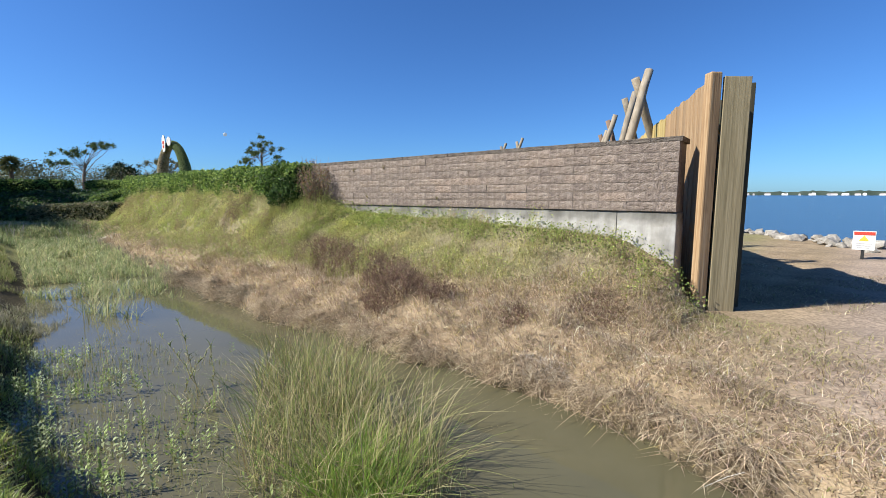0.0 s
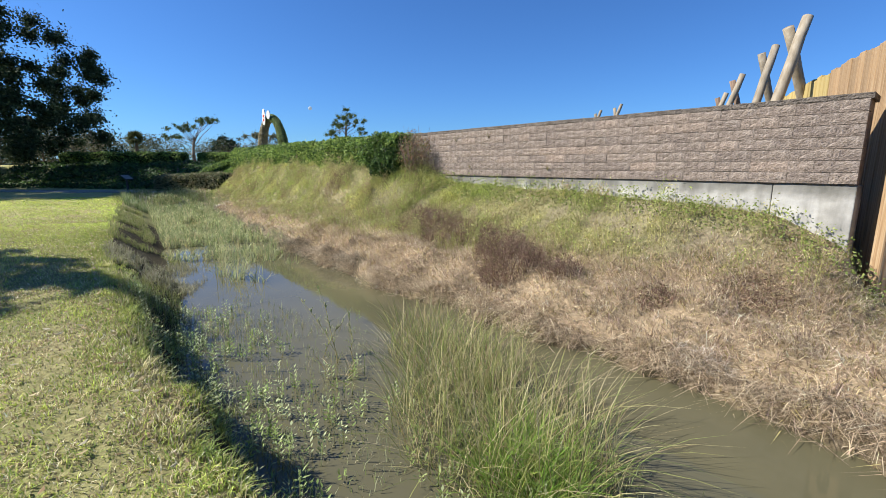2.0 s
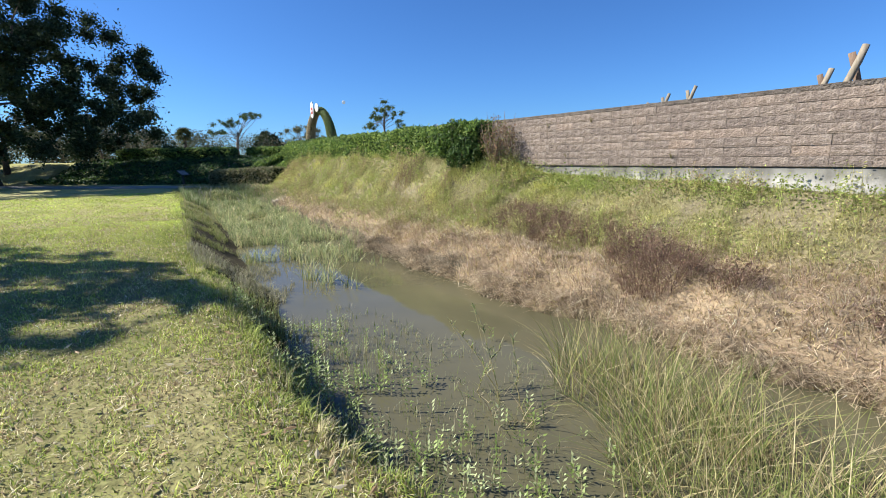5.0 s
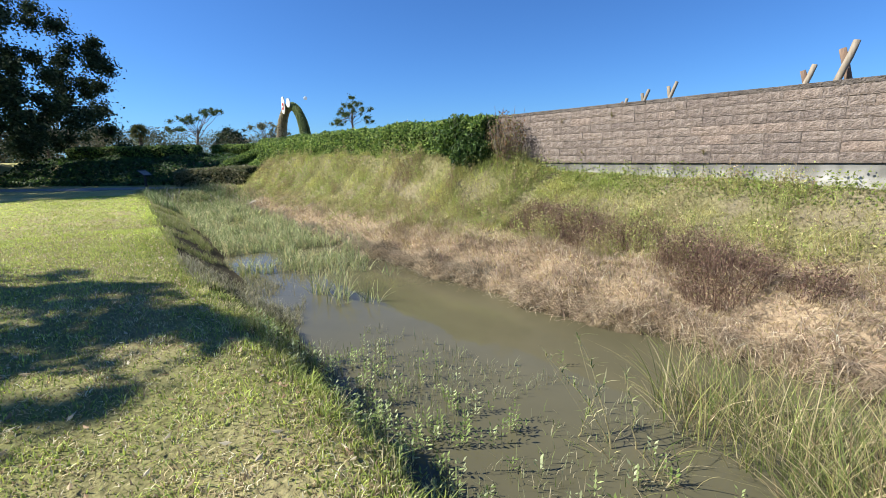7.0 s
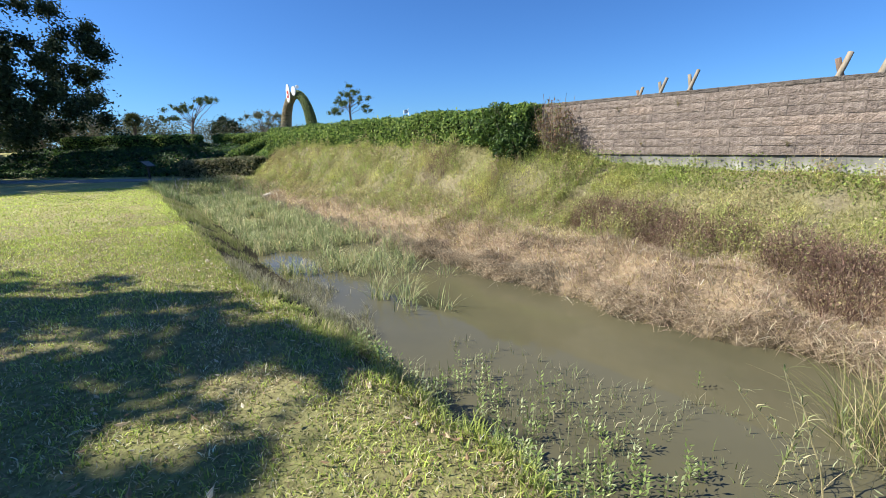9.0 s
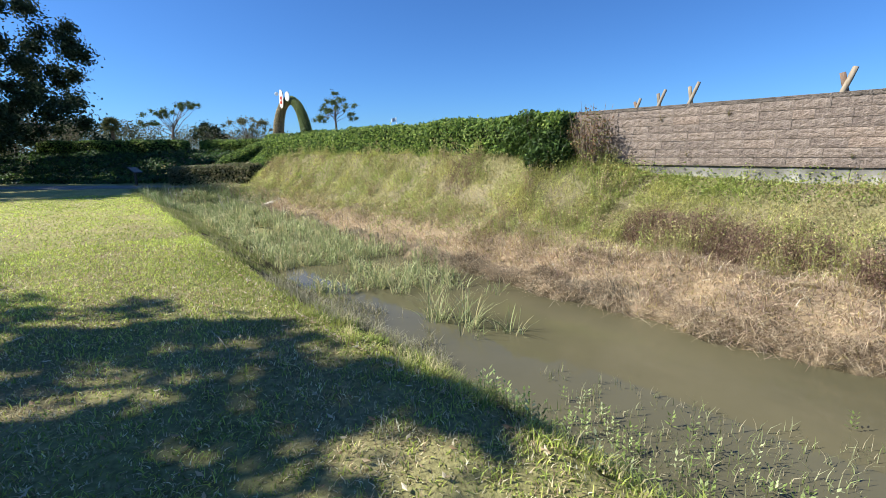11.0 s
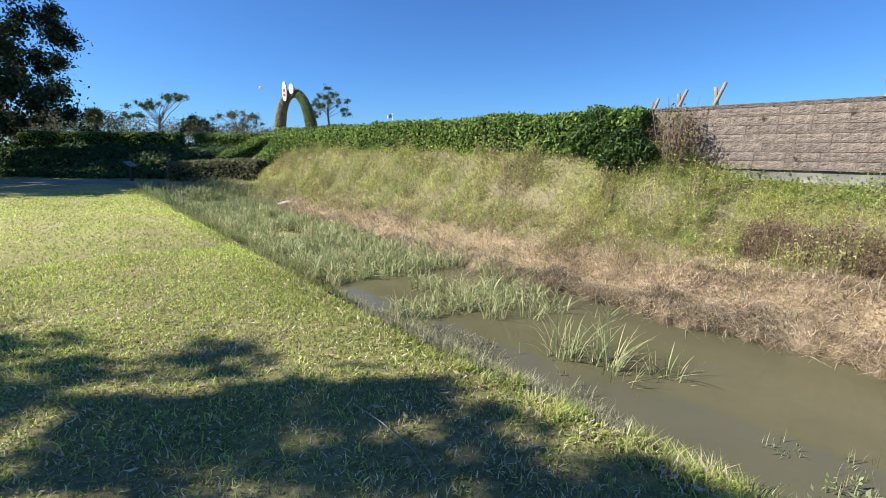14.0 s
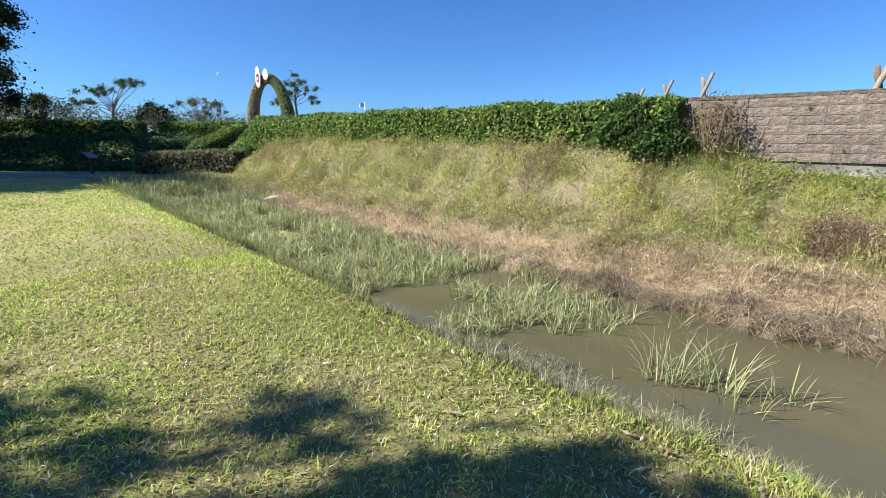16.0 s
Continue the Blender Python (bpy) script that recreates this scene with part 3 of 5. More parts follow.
def hedge(name, pts, width, heights, count, size, label, colours=HEDGE_COL, parent_group="clipped hedges", ragged=0.07):
    """A clipped hedge along a line: a dark core painting the shade inside, and a coat of leaves."""
    pts, heights = np.asarray(pts, float), np.asarray(heights, float)
    ob = tagged(new(name), label, "hedge", parent_group)
    d = np.gradient(pts[:, :2], axis=0)
    d /= np.linalg.norm(d, axis=1)[:, None]
    nrm = np.c_[-d[:, 1], d[:, 0]]
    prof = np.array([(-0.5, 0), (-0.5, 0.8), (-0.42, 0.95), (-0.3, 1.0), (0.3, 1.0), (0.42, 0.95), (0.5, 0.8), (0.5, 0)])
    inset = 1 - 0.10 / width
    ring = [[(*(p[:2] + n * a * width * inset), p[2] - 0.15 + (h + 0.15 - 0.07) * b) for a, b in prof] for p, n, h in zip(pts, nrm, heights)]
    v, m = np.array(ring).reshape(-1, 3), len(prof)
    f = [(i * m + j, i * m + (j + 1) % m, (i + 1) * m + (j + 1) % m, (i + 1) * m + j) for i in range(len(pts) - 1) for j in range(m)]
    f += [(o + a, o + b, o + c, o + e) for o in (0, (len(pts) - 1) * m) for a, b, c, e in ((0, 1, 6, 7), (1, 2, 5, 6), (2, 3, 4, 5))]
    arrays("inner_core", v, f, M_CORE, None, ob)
    seg = np.linalg.norm(np.diff(pts[:, :2], axis=0), axis=1)
    cum = np.r_[0, np.cumsum(seg)]
    q = rng.random(count) * cum[-1]
    P = np.c_[np.interp(q, cum, pts[:, 0]), np.interp(q, cum, pts[:, 1]), np.interp(q, cum, pts[:, 2])]
    N = np.c_[np.interp(q, cum, nrm[:, 0]), np.interp(q, cum, nrm[:, 1])]
    H = np.interp(q, cum, heights)
    per = rng.random(count)
    peri = np.r_[0, np.cumsum(np.linalg.norm(np.diff(prof * [width, heights.mean()], axis=0), axis=1))]
    per *= peri[-1]
    a, b = np.interp(per, peri, prof[:, 0]), np.interp(per, peri, prof[:, 1])
    aim2 = np.clip((a * 2), -1, 1)
    lump = 1 + ragged * (patchy(q, per * 1.3, 2.2, 3.0) - 0.5) * 2
    base = P.copy()
    base[:, :2] += N * (a * width * lump)[:, None]
    base[:, 2] += H * b * (1 + (lump - 1) * 0.6) - 0.02
    out = np.c_[N * aim2[:, None], (b > 0.9) * 1.0 + 0.15]
    out /= np.linalg.norm(out, axis=1)[:, None]
    base += out * rng.normal(0, 0.035, (count, 1)) + rng.normal(0, 0.02, (count, 3))
    k = patchy(base[:, 0] + base[:, 1], base[:, 2] * 3, 1.4, 2.0)[:, None]
    tint = tints(count, *colours) * (0.75 + 0.6 * k)
    v, f, t = leaves(base, rng.uniform(0.6, 1.3, count) * size, tint, out, 0.55, 0.45)
    arrays("leaves", v, f, M_LEAF, t, ob)
    # leaves on the two ends
    m = max(60, count // 22)
    for i, sgn in ((0, -1), (len(pts) - 1, 1)):
        a, b = rng.uniform(-0.5, 0.5, m), rng.uniform(0, 1, m)
        E = np.tile(pts[i], (m, 1))
        E[:, :2] += nrm[i] * (a * width)[:, None] + d[i] * (sgn * rng.uniform(-0.02, 0.1, m))[:, None]
        E[:, 2] += heights[i] * b * (1 - 0.12 * np.abs(a * 2) ** 4)
        v, f, t = leaves(E, rng.uniform(0.6, 1.3, m) * size, tints(m, *colours), np.tile([d[i, 0] * sgn, d[i, 1] * sgn, 0.2], (m, 1)), 0.55, 0.45)
        arrays("end_leaves", v, f, M_LEAF, t, ob)
    # young shoots above the clipping line
    n = int(cum[-1] * 28)
    q = rng.random(n) * cum[-1]
    P = np.c_[np.interp(q, cum, pts[:, 0]), np.interp(q, cum, pts[:, 1]), np.interp(q, cum, pts[:, 2]) + np.interp(q, cum, heights) - 0.04]
    P[:, :2] += np.c_[np.interp(q, cum, nrm[:, 0]), np.interp(q, cum, nrm[:, 1])] * (rng.uniform(-0.45, 0.45, n) * width)[:, None]
    v, f, t = blades(P, rng.uniform(0.06, 0.17, n), np.full(n, 0.03), rng.random(n) * 6.28, rng.uniform(0.1, 0.6, n), tints(n, (0.13, 0.21, 0.05), (0.09, 0.15, 0.03)), 2)
    tagged(arrays("young_growth", v, f, M_LEAF, t, ob), kind="stuff")
    return ob


ks = np.linspace(8.6, 23.6, 24)
mp = np.array([wall_pt(k, 0.12) for k in ks])
mz = np.interp(ks, [8, 10, 14, 24], [0.9, 1.02, 1.1, 1.15])
hedge("hedge", np.c_[mp, mz], 1.0, 2.2 - mz + 0.03 * np.sin(ks * 1.7), 46000, 0.1, "long clipped dense green hedge continuing the block wall")


def shrub(name, at, radius, hgt, count, size, colours, label, twiggy=0.0, category="shrub", group=""):
    ob = tagged(new(name), label, category, group)
    z0 = at[2]
    sticks = []
    nst = 16 if not twiggy else 34
    for i in range(nst):
        az, rr = rng.random() * 6.28, rng.uniform(0.3, 0.95) * radius
        tip = np.array([at[0] + math.cos(az) * rr, at[1] + math.sin(az) * rr, z0 + hgt * rng.uniform(0.6, 1.05)])
        b0 = np.array([at[0] + math.cos(az) * rr * 0.25, at[1] + math.sin(az) * rr * 0.25, z0 - 0.05])
        t = np.linspace(0, 1, 4)[:, None]
        path = b0 * (1 - t) + tip * t + rng.normal(0, 0.03, (4, 3)) * t
        sticks.append(tube_arrays(path, np.linspace(0.012, 0.003, 4), 4))
    v, f = joined(sticks)
    arrays("stem_tangle", v, f, M_BARK if not twiggy else M_PALE_BARK, None, ob)
    d = rng.normal(0, 1, (count, 3))
    d /= np.linalg.norm(d, axis=1)[:, None]
    r = rng.random(count) ** 0.35
    lump = 0.82 + 0.36 * patchy(d[:, 0] * 2 + at[0], d[:, 1] * 2 + d[:, 2] * 2, 1.6, at[1])
    base = np.c_[at[0] + d[:, 0] * r * radius * lump, at[1] + d[:, 1] * r * radius * lump, z0 + hgt * (0.5 + 0.5 * d[:, 2] * r * lump)]
    v, f, t = leaves(base, rng.uniform(0.6, 1.4, count) * size, tints(count, *colours, spread=0.25), d, 0.5, 0.35)
    arrays("leaves", v, f, M_LEAF, t, ob)
    return ob


bx, by = wall_pt(8.7, 0.62)
shrub("shrub", (bx, by, 0.82), 0.52, 1.05, 6500, 0.1, ((0.035, 0.065, 0.018), (0.05, 0.095, 0.022), (0.09, 0.15, 0.035)), "dark glossy evergreen shrub at the hedge's end")
bx, by = wall_pt(9.4, 0.4)
shrub("shrub", (bx, by, 1.05), 0.58, 1.22, 6000, 0.1, ((0.05, 0.09, 0.022), (0.07, 0.125, 0.028), (0.12, 0.19, 0.04)), "leafy evergreen shrub at the hedge's end")
bx, by = wall_pt(7.95, 0.36)
shrub("dry_shrub", (bx, by, 1.0), 0.48, 1.3, 1700, 0.05, ((0.22, 0.12, 0.07), (0.17, 0.11, 0.07), (0.28, 0.18, 0.10), (0.16, 0.17, 0.06), (0.22, 0.22, 0.08)), "half-dead reddish brown leafy shrub against the wall", 1.0)

zc = lambda x, y: float(height(x, y))
GREY_HEDGE = ((0.15, 0.15, 0.075), (0.225, 0.203, 0.112), (0.105, 0.12, 0.053))
hedge("hedge", [(-17.35, 28.7, 1.75), (-17.2, 26.7, 1.35), (-17.0, 24.8, 0.75), (-16.8, 23.0, 0.2)], 0.85, [0.75, 0.75, 0.75, 0.75], 7000, 0.12, "clipped green hedge stepping down the slope")
hedge("hedge", [(-18.9, 28.6, 1.5), (-19.1, 26.5, 1.0), (-19.35, 24.5, 0.45)], 0.7, [0.72, 0.72, 0.7], 5000, 0.12, "narrow clipped green hedge stepping down the slope")
hedge("hedge", [(-16.3, 22.2, 0.0), (-18.3, 22.3, 0.0), (-20.3, 22.2, 0.0)], 1.1, [0.98, 0.93, 0.82], 7000, 0.12, "low grey-green clipped hedge beside the path", GREY_HEDGE)
hedge("hedge", [(-25.3, 32.2, 1.3), (-23, 32.1, 1.3), (-20.4, 32.2, 1.3)], 1.2, [1.05, 1.05, 1.1], 8000, 0.15, "clipped sunlit green hedge on the raised ground")
hedge("hedge", [(-25.7, 30.6, 1.15), (-30, 30.2, 1.15), (-35.0, 29.6, 1.15)], 1.2, [1.2, 1.2, 1.2], 8000, 0.15, "tall dark clipped hedge in the oak's shade")

# ---- trees ----
def tree(name, base, trunk, trunk_r, clumps, leaf_n, leaf_size, colours, label, bark=None, limb_r=0.12, leaf_mat=None, category="tree", flat=0.85, group=""):
    """A tapered trunk, limbs to the clumps, and a crown of small leaves round the clumps (x, y, z, radius)."""
    ob = thing(name, base, label, category, group)
    bark = bark or M_BARK
    trunk = np.asarray(trunk, float)
    n = len(trunk)
    flare = np.linspace(1, 0.5, n) * trunk_r
    flare[0] *= 1.4
    pieces = [tube_arrays(trunk, flare, 10, 0.12, 3)]
    arrays("trunk", *pieces[0], bark, None, ob, True)
    limbs, top = [], trunk[-1]
    for i, (x, y, z, r) in enumerate(clumps[:: max(1, len(clumps) // 16)]):
        end = np.array([x, y, z - r * 0.2])
        q = rng.uniform(0.55, 1.0) * (n - 1)
        start = np.array([np.interp(q, np.arange(n), trunk[:, a]) for a in range(3)])
        t = np.linspace(0, 1, 6)[:, None]
        mid = np.array([0, 0, 0.12 * np.linalg.norm(end - start)])
        path = start * (1 - t) + end * t + mid * (t * (1 - t) * 2) + rng.normal(0, 0.05, (6, 3)) * np.linalg.norm(end - start) * 0.3 * np.sin(t * 3.14)
        limbs.append(tube_arrays(path, np.linspace(limb_r, limb_r * 0.2, 6), 6))
    v, f = joined(limbs)
    arrays("branching", v, f, bark, None, ob, True)
    c = np.asarray(clumps, float)
    wgt = c[:, 3] ** 1.4
    pick = rng.choice(len(c), leaf_n, p=wgt / wgt.sum())
    d = rng.normal(0, 1, (leaf_n, 3))
    d /= np.linalg.norm(d, axis=1)[:, None]
    r = np.abs(rng.normal(0, 0.42, leaf_n)) + 0.25 * rng.random(leaf_n)
    P = c[pick, :3] + d * (r * c[pick, 3])[:, None] * np.array([1, 1, flat])
    tint = tints(leaf_n, *colours, spread=0.22)
    v, f, t = leaves(P, rng.uniform(0.6, 1.4, leaf_n) * leaf_size, tint, d, 0.6, 0.3)
    arrays("crown", v, f, leaf_mat or M_OAK, t, ob)
    return ob


def dome(cx, cy, z0, z1, rad, count, clump_r, seed, hollow=0.45, squash=1.0):
    """Clump centres over a broad rounded crown with an uneven rim."""
    r = np.random.default_rng(seed)
    out = []
    while len(out) < count:
        a, q, h = r.random() * 6.283, r.random() ** 0.5, r.random()
        lim = math.sqrt(max(0.0, 1 - (max(h - 0.3, 0) / 0.7) ** 2)) * (0.82 + 0.25 * math.sin(3 * a + seed) * 0.5 + 0.12 * math.sin(7 * a))
        if q > lim or (q < hollow * lim and h < 0.55):
            continue
        out.append((cx + math.cos(a) * q * rad, cy + math.sin(a) * q * rad * squash, z0 + h * (z1 - z0), clump_r * r.uniform(0.7, 1.3)))
    return out


OAK = ((0.024, 0.042, 0.02), (0.036, 0.058, 0.026), (0.05, 0.07, 0.036))


def tufts(seed, count, r0, r1, *blobs):
    """Many small tufts inside a few ellipsoids (x, z, half-width, half-height)."""
    r = np.random.default_rng(seed)
    out = []
    for i in range(count):
        x, z, a, b = blobs[r.integers(0, len(blobs))]
        t, q = r.random() * 6.283, r.random() ** 0.5
        out.append((x + math.cos(t) * q * a, r.normal(0, a * 0.5), z + math.sin(t) * q * b, r.uniform(r0, r1)))
    return out


# the second dome is an added, mostly unseen lobe that shades path and lawn
tree("oak_tree", (-37.8, 22.1, 0), [(0, 0, -0.2), (0.1, 0, 1.2), (0.0, 0.15, 2.6), (0.2, 0.1, 3.6)], 0.62, [(x + 37.8, y - 22.1, z, r) for x, y, z, r in dome(-37.7, 22.7, 2.0, 14.8, 10.8, 350, 1.0, 4, 0.3) + dome(-32.5, 16.3, 7.0, 12.0, 4.6, 50, 1.1, 6, 0.0)], 200000, 0.2, OAK, "broad dark live oak with a dense crown", limb_r=0.2)


def spreading_limbs(seed):
    """Clumps of a broad crown reaching far over the lawn, its far rim slanting; (u, v) is where each one's shade falls."""
    r = np.random.default_rng(seed)
    rake = 1 / math.tan(SUN_EL)
    out = []
    while len(out) < 520:
        u, v, rad, h = r.uniform(-15.5, -4.6) if len(out) < 400 else r.uniform(-7.6, -4.5), r.uniform(0.2, 6.4), r.uniform(0.32, 0.62), r.uniform(6.4, 9.0)
        rim = np.interp(u, [-15, -11, -9.9, -9.4, -9.0, -7.2, -5.5, -4.8], [6.6, 6.45, 6.2, 5.9, 6.3, 5.8, 4.95, 4.45])
        side = np.interp(v, [0, 2.6, 3.15, 3.6, 4.0, 4.15, 4.4, 5], [-6.4, -6.2, -5.5, -5.25, -6.0, -6.3, -4.8, -4.4])
        rad *= np.interp(u, [-9, -7], [1.0, 0.7])
        if v > rim - 0.55 * rad or u > side + 0.15 - rad * 0.9 or patchy(u, v, 1.9, 4.0) > 0.76:
            continue
        out.append((u + SUN_DIR.x * h * rake, v + SUN_DIR.y * h * rake, h, rad))
    return out


tree("oak_tree", (-26.5, 1.5, 0), [(0, 0, -0.2), (0.2, 0.1, 1.5), (0.5, 0.3, 3.2), (0.9, 0.5, 4.2)], 0.6,
     [(x + 26.5, y - 1.5, z, r) for x, y, z, r in spreading_limbs(9) + dome(-23.5, 1.2, 6.0, 8.6, 3.2, 14, 0.9, 12, 0.0, 0.8) + dome(-28.0, 0.5, 4.5, 11.0, 6.0, 30, 1.2, 10)], 20000, 0.2, OAK, "live oak beside the lawn, its limbs shading the grass", limb_r=0.13)
PINE = ((0.102, 0.145, 0.051), (0.145, 0.187, 0.068), (0.085, 0.119, 0.051))
tree("pine_tree", (-32.6, 81, 1.3), [(0, 0, -0.2), (0.1, 0, 3), (-0.1, 0, 6), (0.1, 0, 8.2)], 0.26,
     tufts(1, 52, 0.45, 0.85, (0.1, 9.6, 1.7, 1.1), (-1.2, 7.8, 1.9, 0.8), (1.6, 8.0, 2.0, 0.9), (0.2, 8.4, 2.2, 1.2), (-2.6, 6.0, 1.3, 0.45), (2.6, 6.3, 1.4, 0.5)), 6500, 0.2, PINE, "tall open-crowned pine behind the hedge", M_PALE_BARK, 0.05)
tree("pine_tree", (-50.5, 63.0, 1.0), [(0, 0, -0.2), (-0.1, 0, 2), (0.1, 0, 3.6), (0.3, 0, 4.6)], 0.26,
     tufts(2, 34, 0.4, 0.75, (-3.0, 6.0, 1.6, 0.8), (-1.2, 6.2, 1.6, 0.7), (-3.2, 4.8, 1.0, 0.4), (2.2, 7.0, 1.1, 0.4), (3.8, 7.1, 0.8, 0.35)), 3600, 0.2, PINE, "wind-bent spreading pine among the far scrub", M_PALE_BARK, 0.06)
tree("broadleaf_tree", (-41.0, 66.0, 1.0), [(0, 0, -0.2), (0, 0, 1.5), (0.1, 0, 3)], 0.25, tufts(3, 30, 0.5, 0.9, (-1.5, 4.6, 1.5, 0.9), (0.5, 5.2, 1.6, 0.8), (2.2, 4.2, 1.3, 0.8)), 2600, 0.2, ((0.16, 0.17, 0.09), (0.2, 0.2, 0.13)), "rounded grey-green tree in the far scrub", M_PALE_BARK, 0.05)
tree("broadleaf_tree", (-46.0, 64.0, 1.0), [(0, 0, -0.2), (0, 0, 1.2), (0.1, 0, 2)], 0.25, tufts(4, 26, 0.6, 1.0, (-1.4, 3.4, 1.2, 0.9), (0.3, 3.9, 1.4, 0.9), (1.6, 3.2, 1.2, 0.8)), 3600, 0.26, OAK, "low dark rounded tree in the far scrub", M_BARK, 0.08)


def palm(at, top, seed):
    ob = thing("palm_tree", at, "small cabbage palm with a round fan-leaf head", "palm tree")
    n = 8
    t = np.linspace(0, 1, n)
    r = np.random.default_rng(seed)
    path = np.c_[0.12 * np.sin(t * 2), 0.05 * t, -0.2 + t * (top + 0.2)]
    arrays("trunk", *tube_arrays(path, np.linspace(0.22, 0.17, n), 8, 0.15), M_BARK, None, ob, True)
    for i in range(38):
        az, el = r.random() * 6.28, r.uniform(-0.9, 1.4)
        d = np.array([math.cos(az) * math.cos(el), math.sin(az) * math.cos(el), math.sin(el)])
        c = path[-1] + d * 0.3
        side = np.cross(d, r.normal(0, 1, 3))
        side /= np.linalg.norm(side)
        vs, fs = [], []
        for j in range(9):
            a = (j - 4) * 0.27
            dd = d * math.cos(a) + side * math.sin(a)
            tip = c + dd * 1.1 + np.array([0, 0, -0.3])
            w = np.cross(dd, np.cross(d, side)) * 0.05
            o = len(vs)
            vs += [c, c + dd * 0.4 + w, tip, c + dd * 0.4 - w]
            fs.append((o, o + 1, o + 2, o + 3))
        o = len(vs)
        k = np.cross(d, side) * 0.012
        vs += [path[-1] - k, path[-1] + k, c + k, c - k]
        fs.append((o, o + 1, o + 2, o + 3))
        arrays("frond", np.array(vs), fs, M_OAK, tints(len(vs), (0.07, 0.09, 0.03), (0.12, 0.12, 0.05)), ob)


palm((-48.7, 50.4, 0.8), 4.0, 5)

# low scrub and far woods across the skyline
def woods(name, centres, leaf_n, size, colours, label):
    c = np.asarray(centres, float)
    wgt = c[:, 3] ** 2
    pick = rng.choice(len(c), leaf_n, p=wgt / wgt.sum())
    d = rng.normal(0, 1, (leaf_n, 3))
    d /= np.linalg.norm(d, axis=1)[:, None]
    P = c[pick, :3] + d * (rng.random(leaf_n) ** 0.4 * c[pick, 3])[:, None] * np.array([1, 1, 0.8])
    shade = np.repeat(np.array(colours)[rng.integers(0, len(colours), len(c))][pick], 1, 0) * np.exp(rng.normal(0, 0.25, (leaf_n, 1)))
    v, f, t = leaves(P, rng.uniform(0.6, 1.4, leaf_n) * size, shade, d, 0.6, 0.3)
    return tagged(arrays(name, v, f, M_OAK, t), label, "trees", kind="stuff")


SCRUB = ((0.13, 0.14, 0.10), (0.105, 0.12, 0.075), (0.17, 0.165, 0.12), (0.08, 0.1, 0.055))
cc = []
wr = np.random.default_rng(21)
for i in range(480):
    az = wr.uniform(-0.25, 1.15)
    dist = wr.uniform(72, 110)
    lift = np.interp(az, [-0.25, 0.1, 0.3, 0.5, 0.7, 1.15], [1.0, 1.3, 2.0, 3.3, 4.0, 5.6])
    cc.append((-math.sin(az) * dist, math.cos(az) * dist, 1.0 + lift * wr.random() ** 0.7, wr.uniform(1.0, 2.0)))
woods("far_woods", cc, 78000, 0.26, SCRUB, "grey-green scrub and woods on the skyline")
cc = []
for i in range(90):
    az = wr.uniform(0.80, 1.18)
    dist = wr.uniform(52, 68)
    cc.append((-math.sin(az) * dist, math.cos(az) * dist, wr.uniform(0.3, 3.8), wr.uniform(0.8, 1.5)))
woods("undergrowth", cc, 22000, 0.22, ((0.11, 0.105, 0.07), (0.08, 0.09, 0.045), (0.14, 0.13, 0.09), (0.055, 0.07, 0.03)), "pale mossy undergrowth beyond the oak")
for i in range(9):
    az, dist = 0.82 + i * 0.04 + wr.uniform(-0.01, 0.01), wr.uniform(48, 60)
    base = (-math.sin(az) * dist, math.cos(az) * dist, 0)
    h = wr.uniform(3.4, 5.2)
    tree("slender_tree", base, [(0, 0, -0.3), (0.1, 0, h * 0.4), (0.3 * wr.normal(), 0.2, h * 0.7), (0.3 * wr.normal(), 0, h)], wr.uniform(0.1, 0.2), [(wr.normal(0, 1), wr.normal(0, 1), h * wr.uniform(0.75, 1.1), 1.1) for _ in range(4)], 500, 0.3, SCRUB, "slender mossy trunk in the woods beyond the oak", M_BARK, 0.06, group="slender trees")

# ivy and ferns on the shaded slope
n = 15000
X, Y = rng.uniform(-36, -18, n), rng.uniform(23.2, 30.5, n)
P = np.c_[X, Y, height(X, Y) + rng.uniform(0, 0.45, n) * patchy(X, Y, 0.9, 4.0)]
v, f, t = leaves(P, rng.uniform(0.14, 0.3, n), tints(n, (0.04, 0.085, 0.02), (0.07, 0.13, 0.03), (0.03, 0.055, 0.02)), np.tile([0, -0.4, 0.9], (n, 1)), 0.6, 0.5)
tagged(arrays("ivy", v, f, M_LEAF, t), "dark green ivy and ferns covering the slope", "ground cover", kind="stuff")

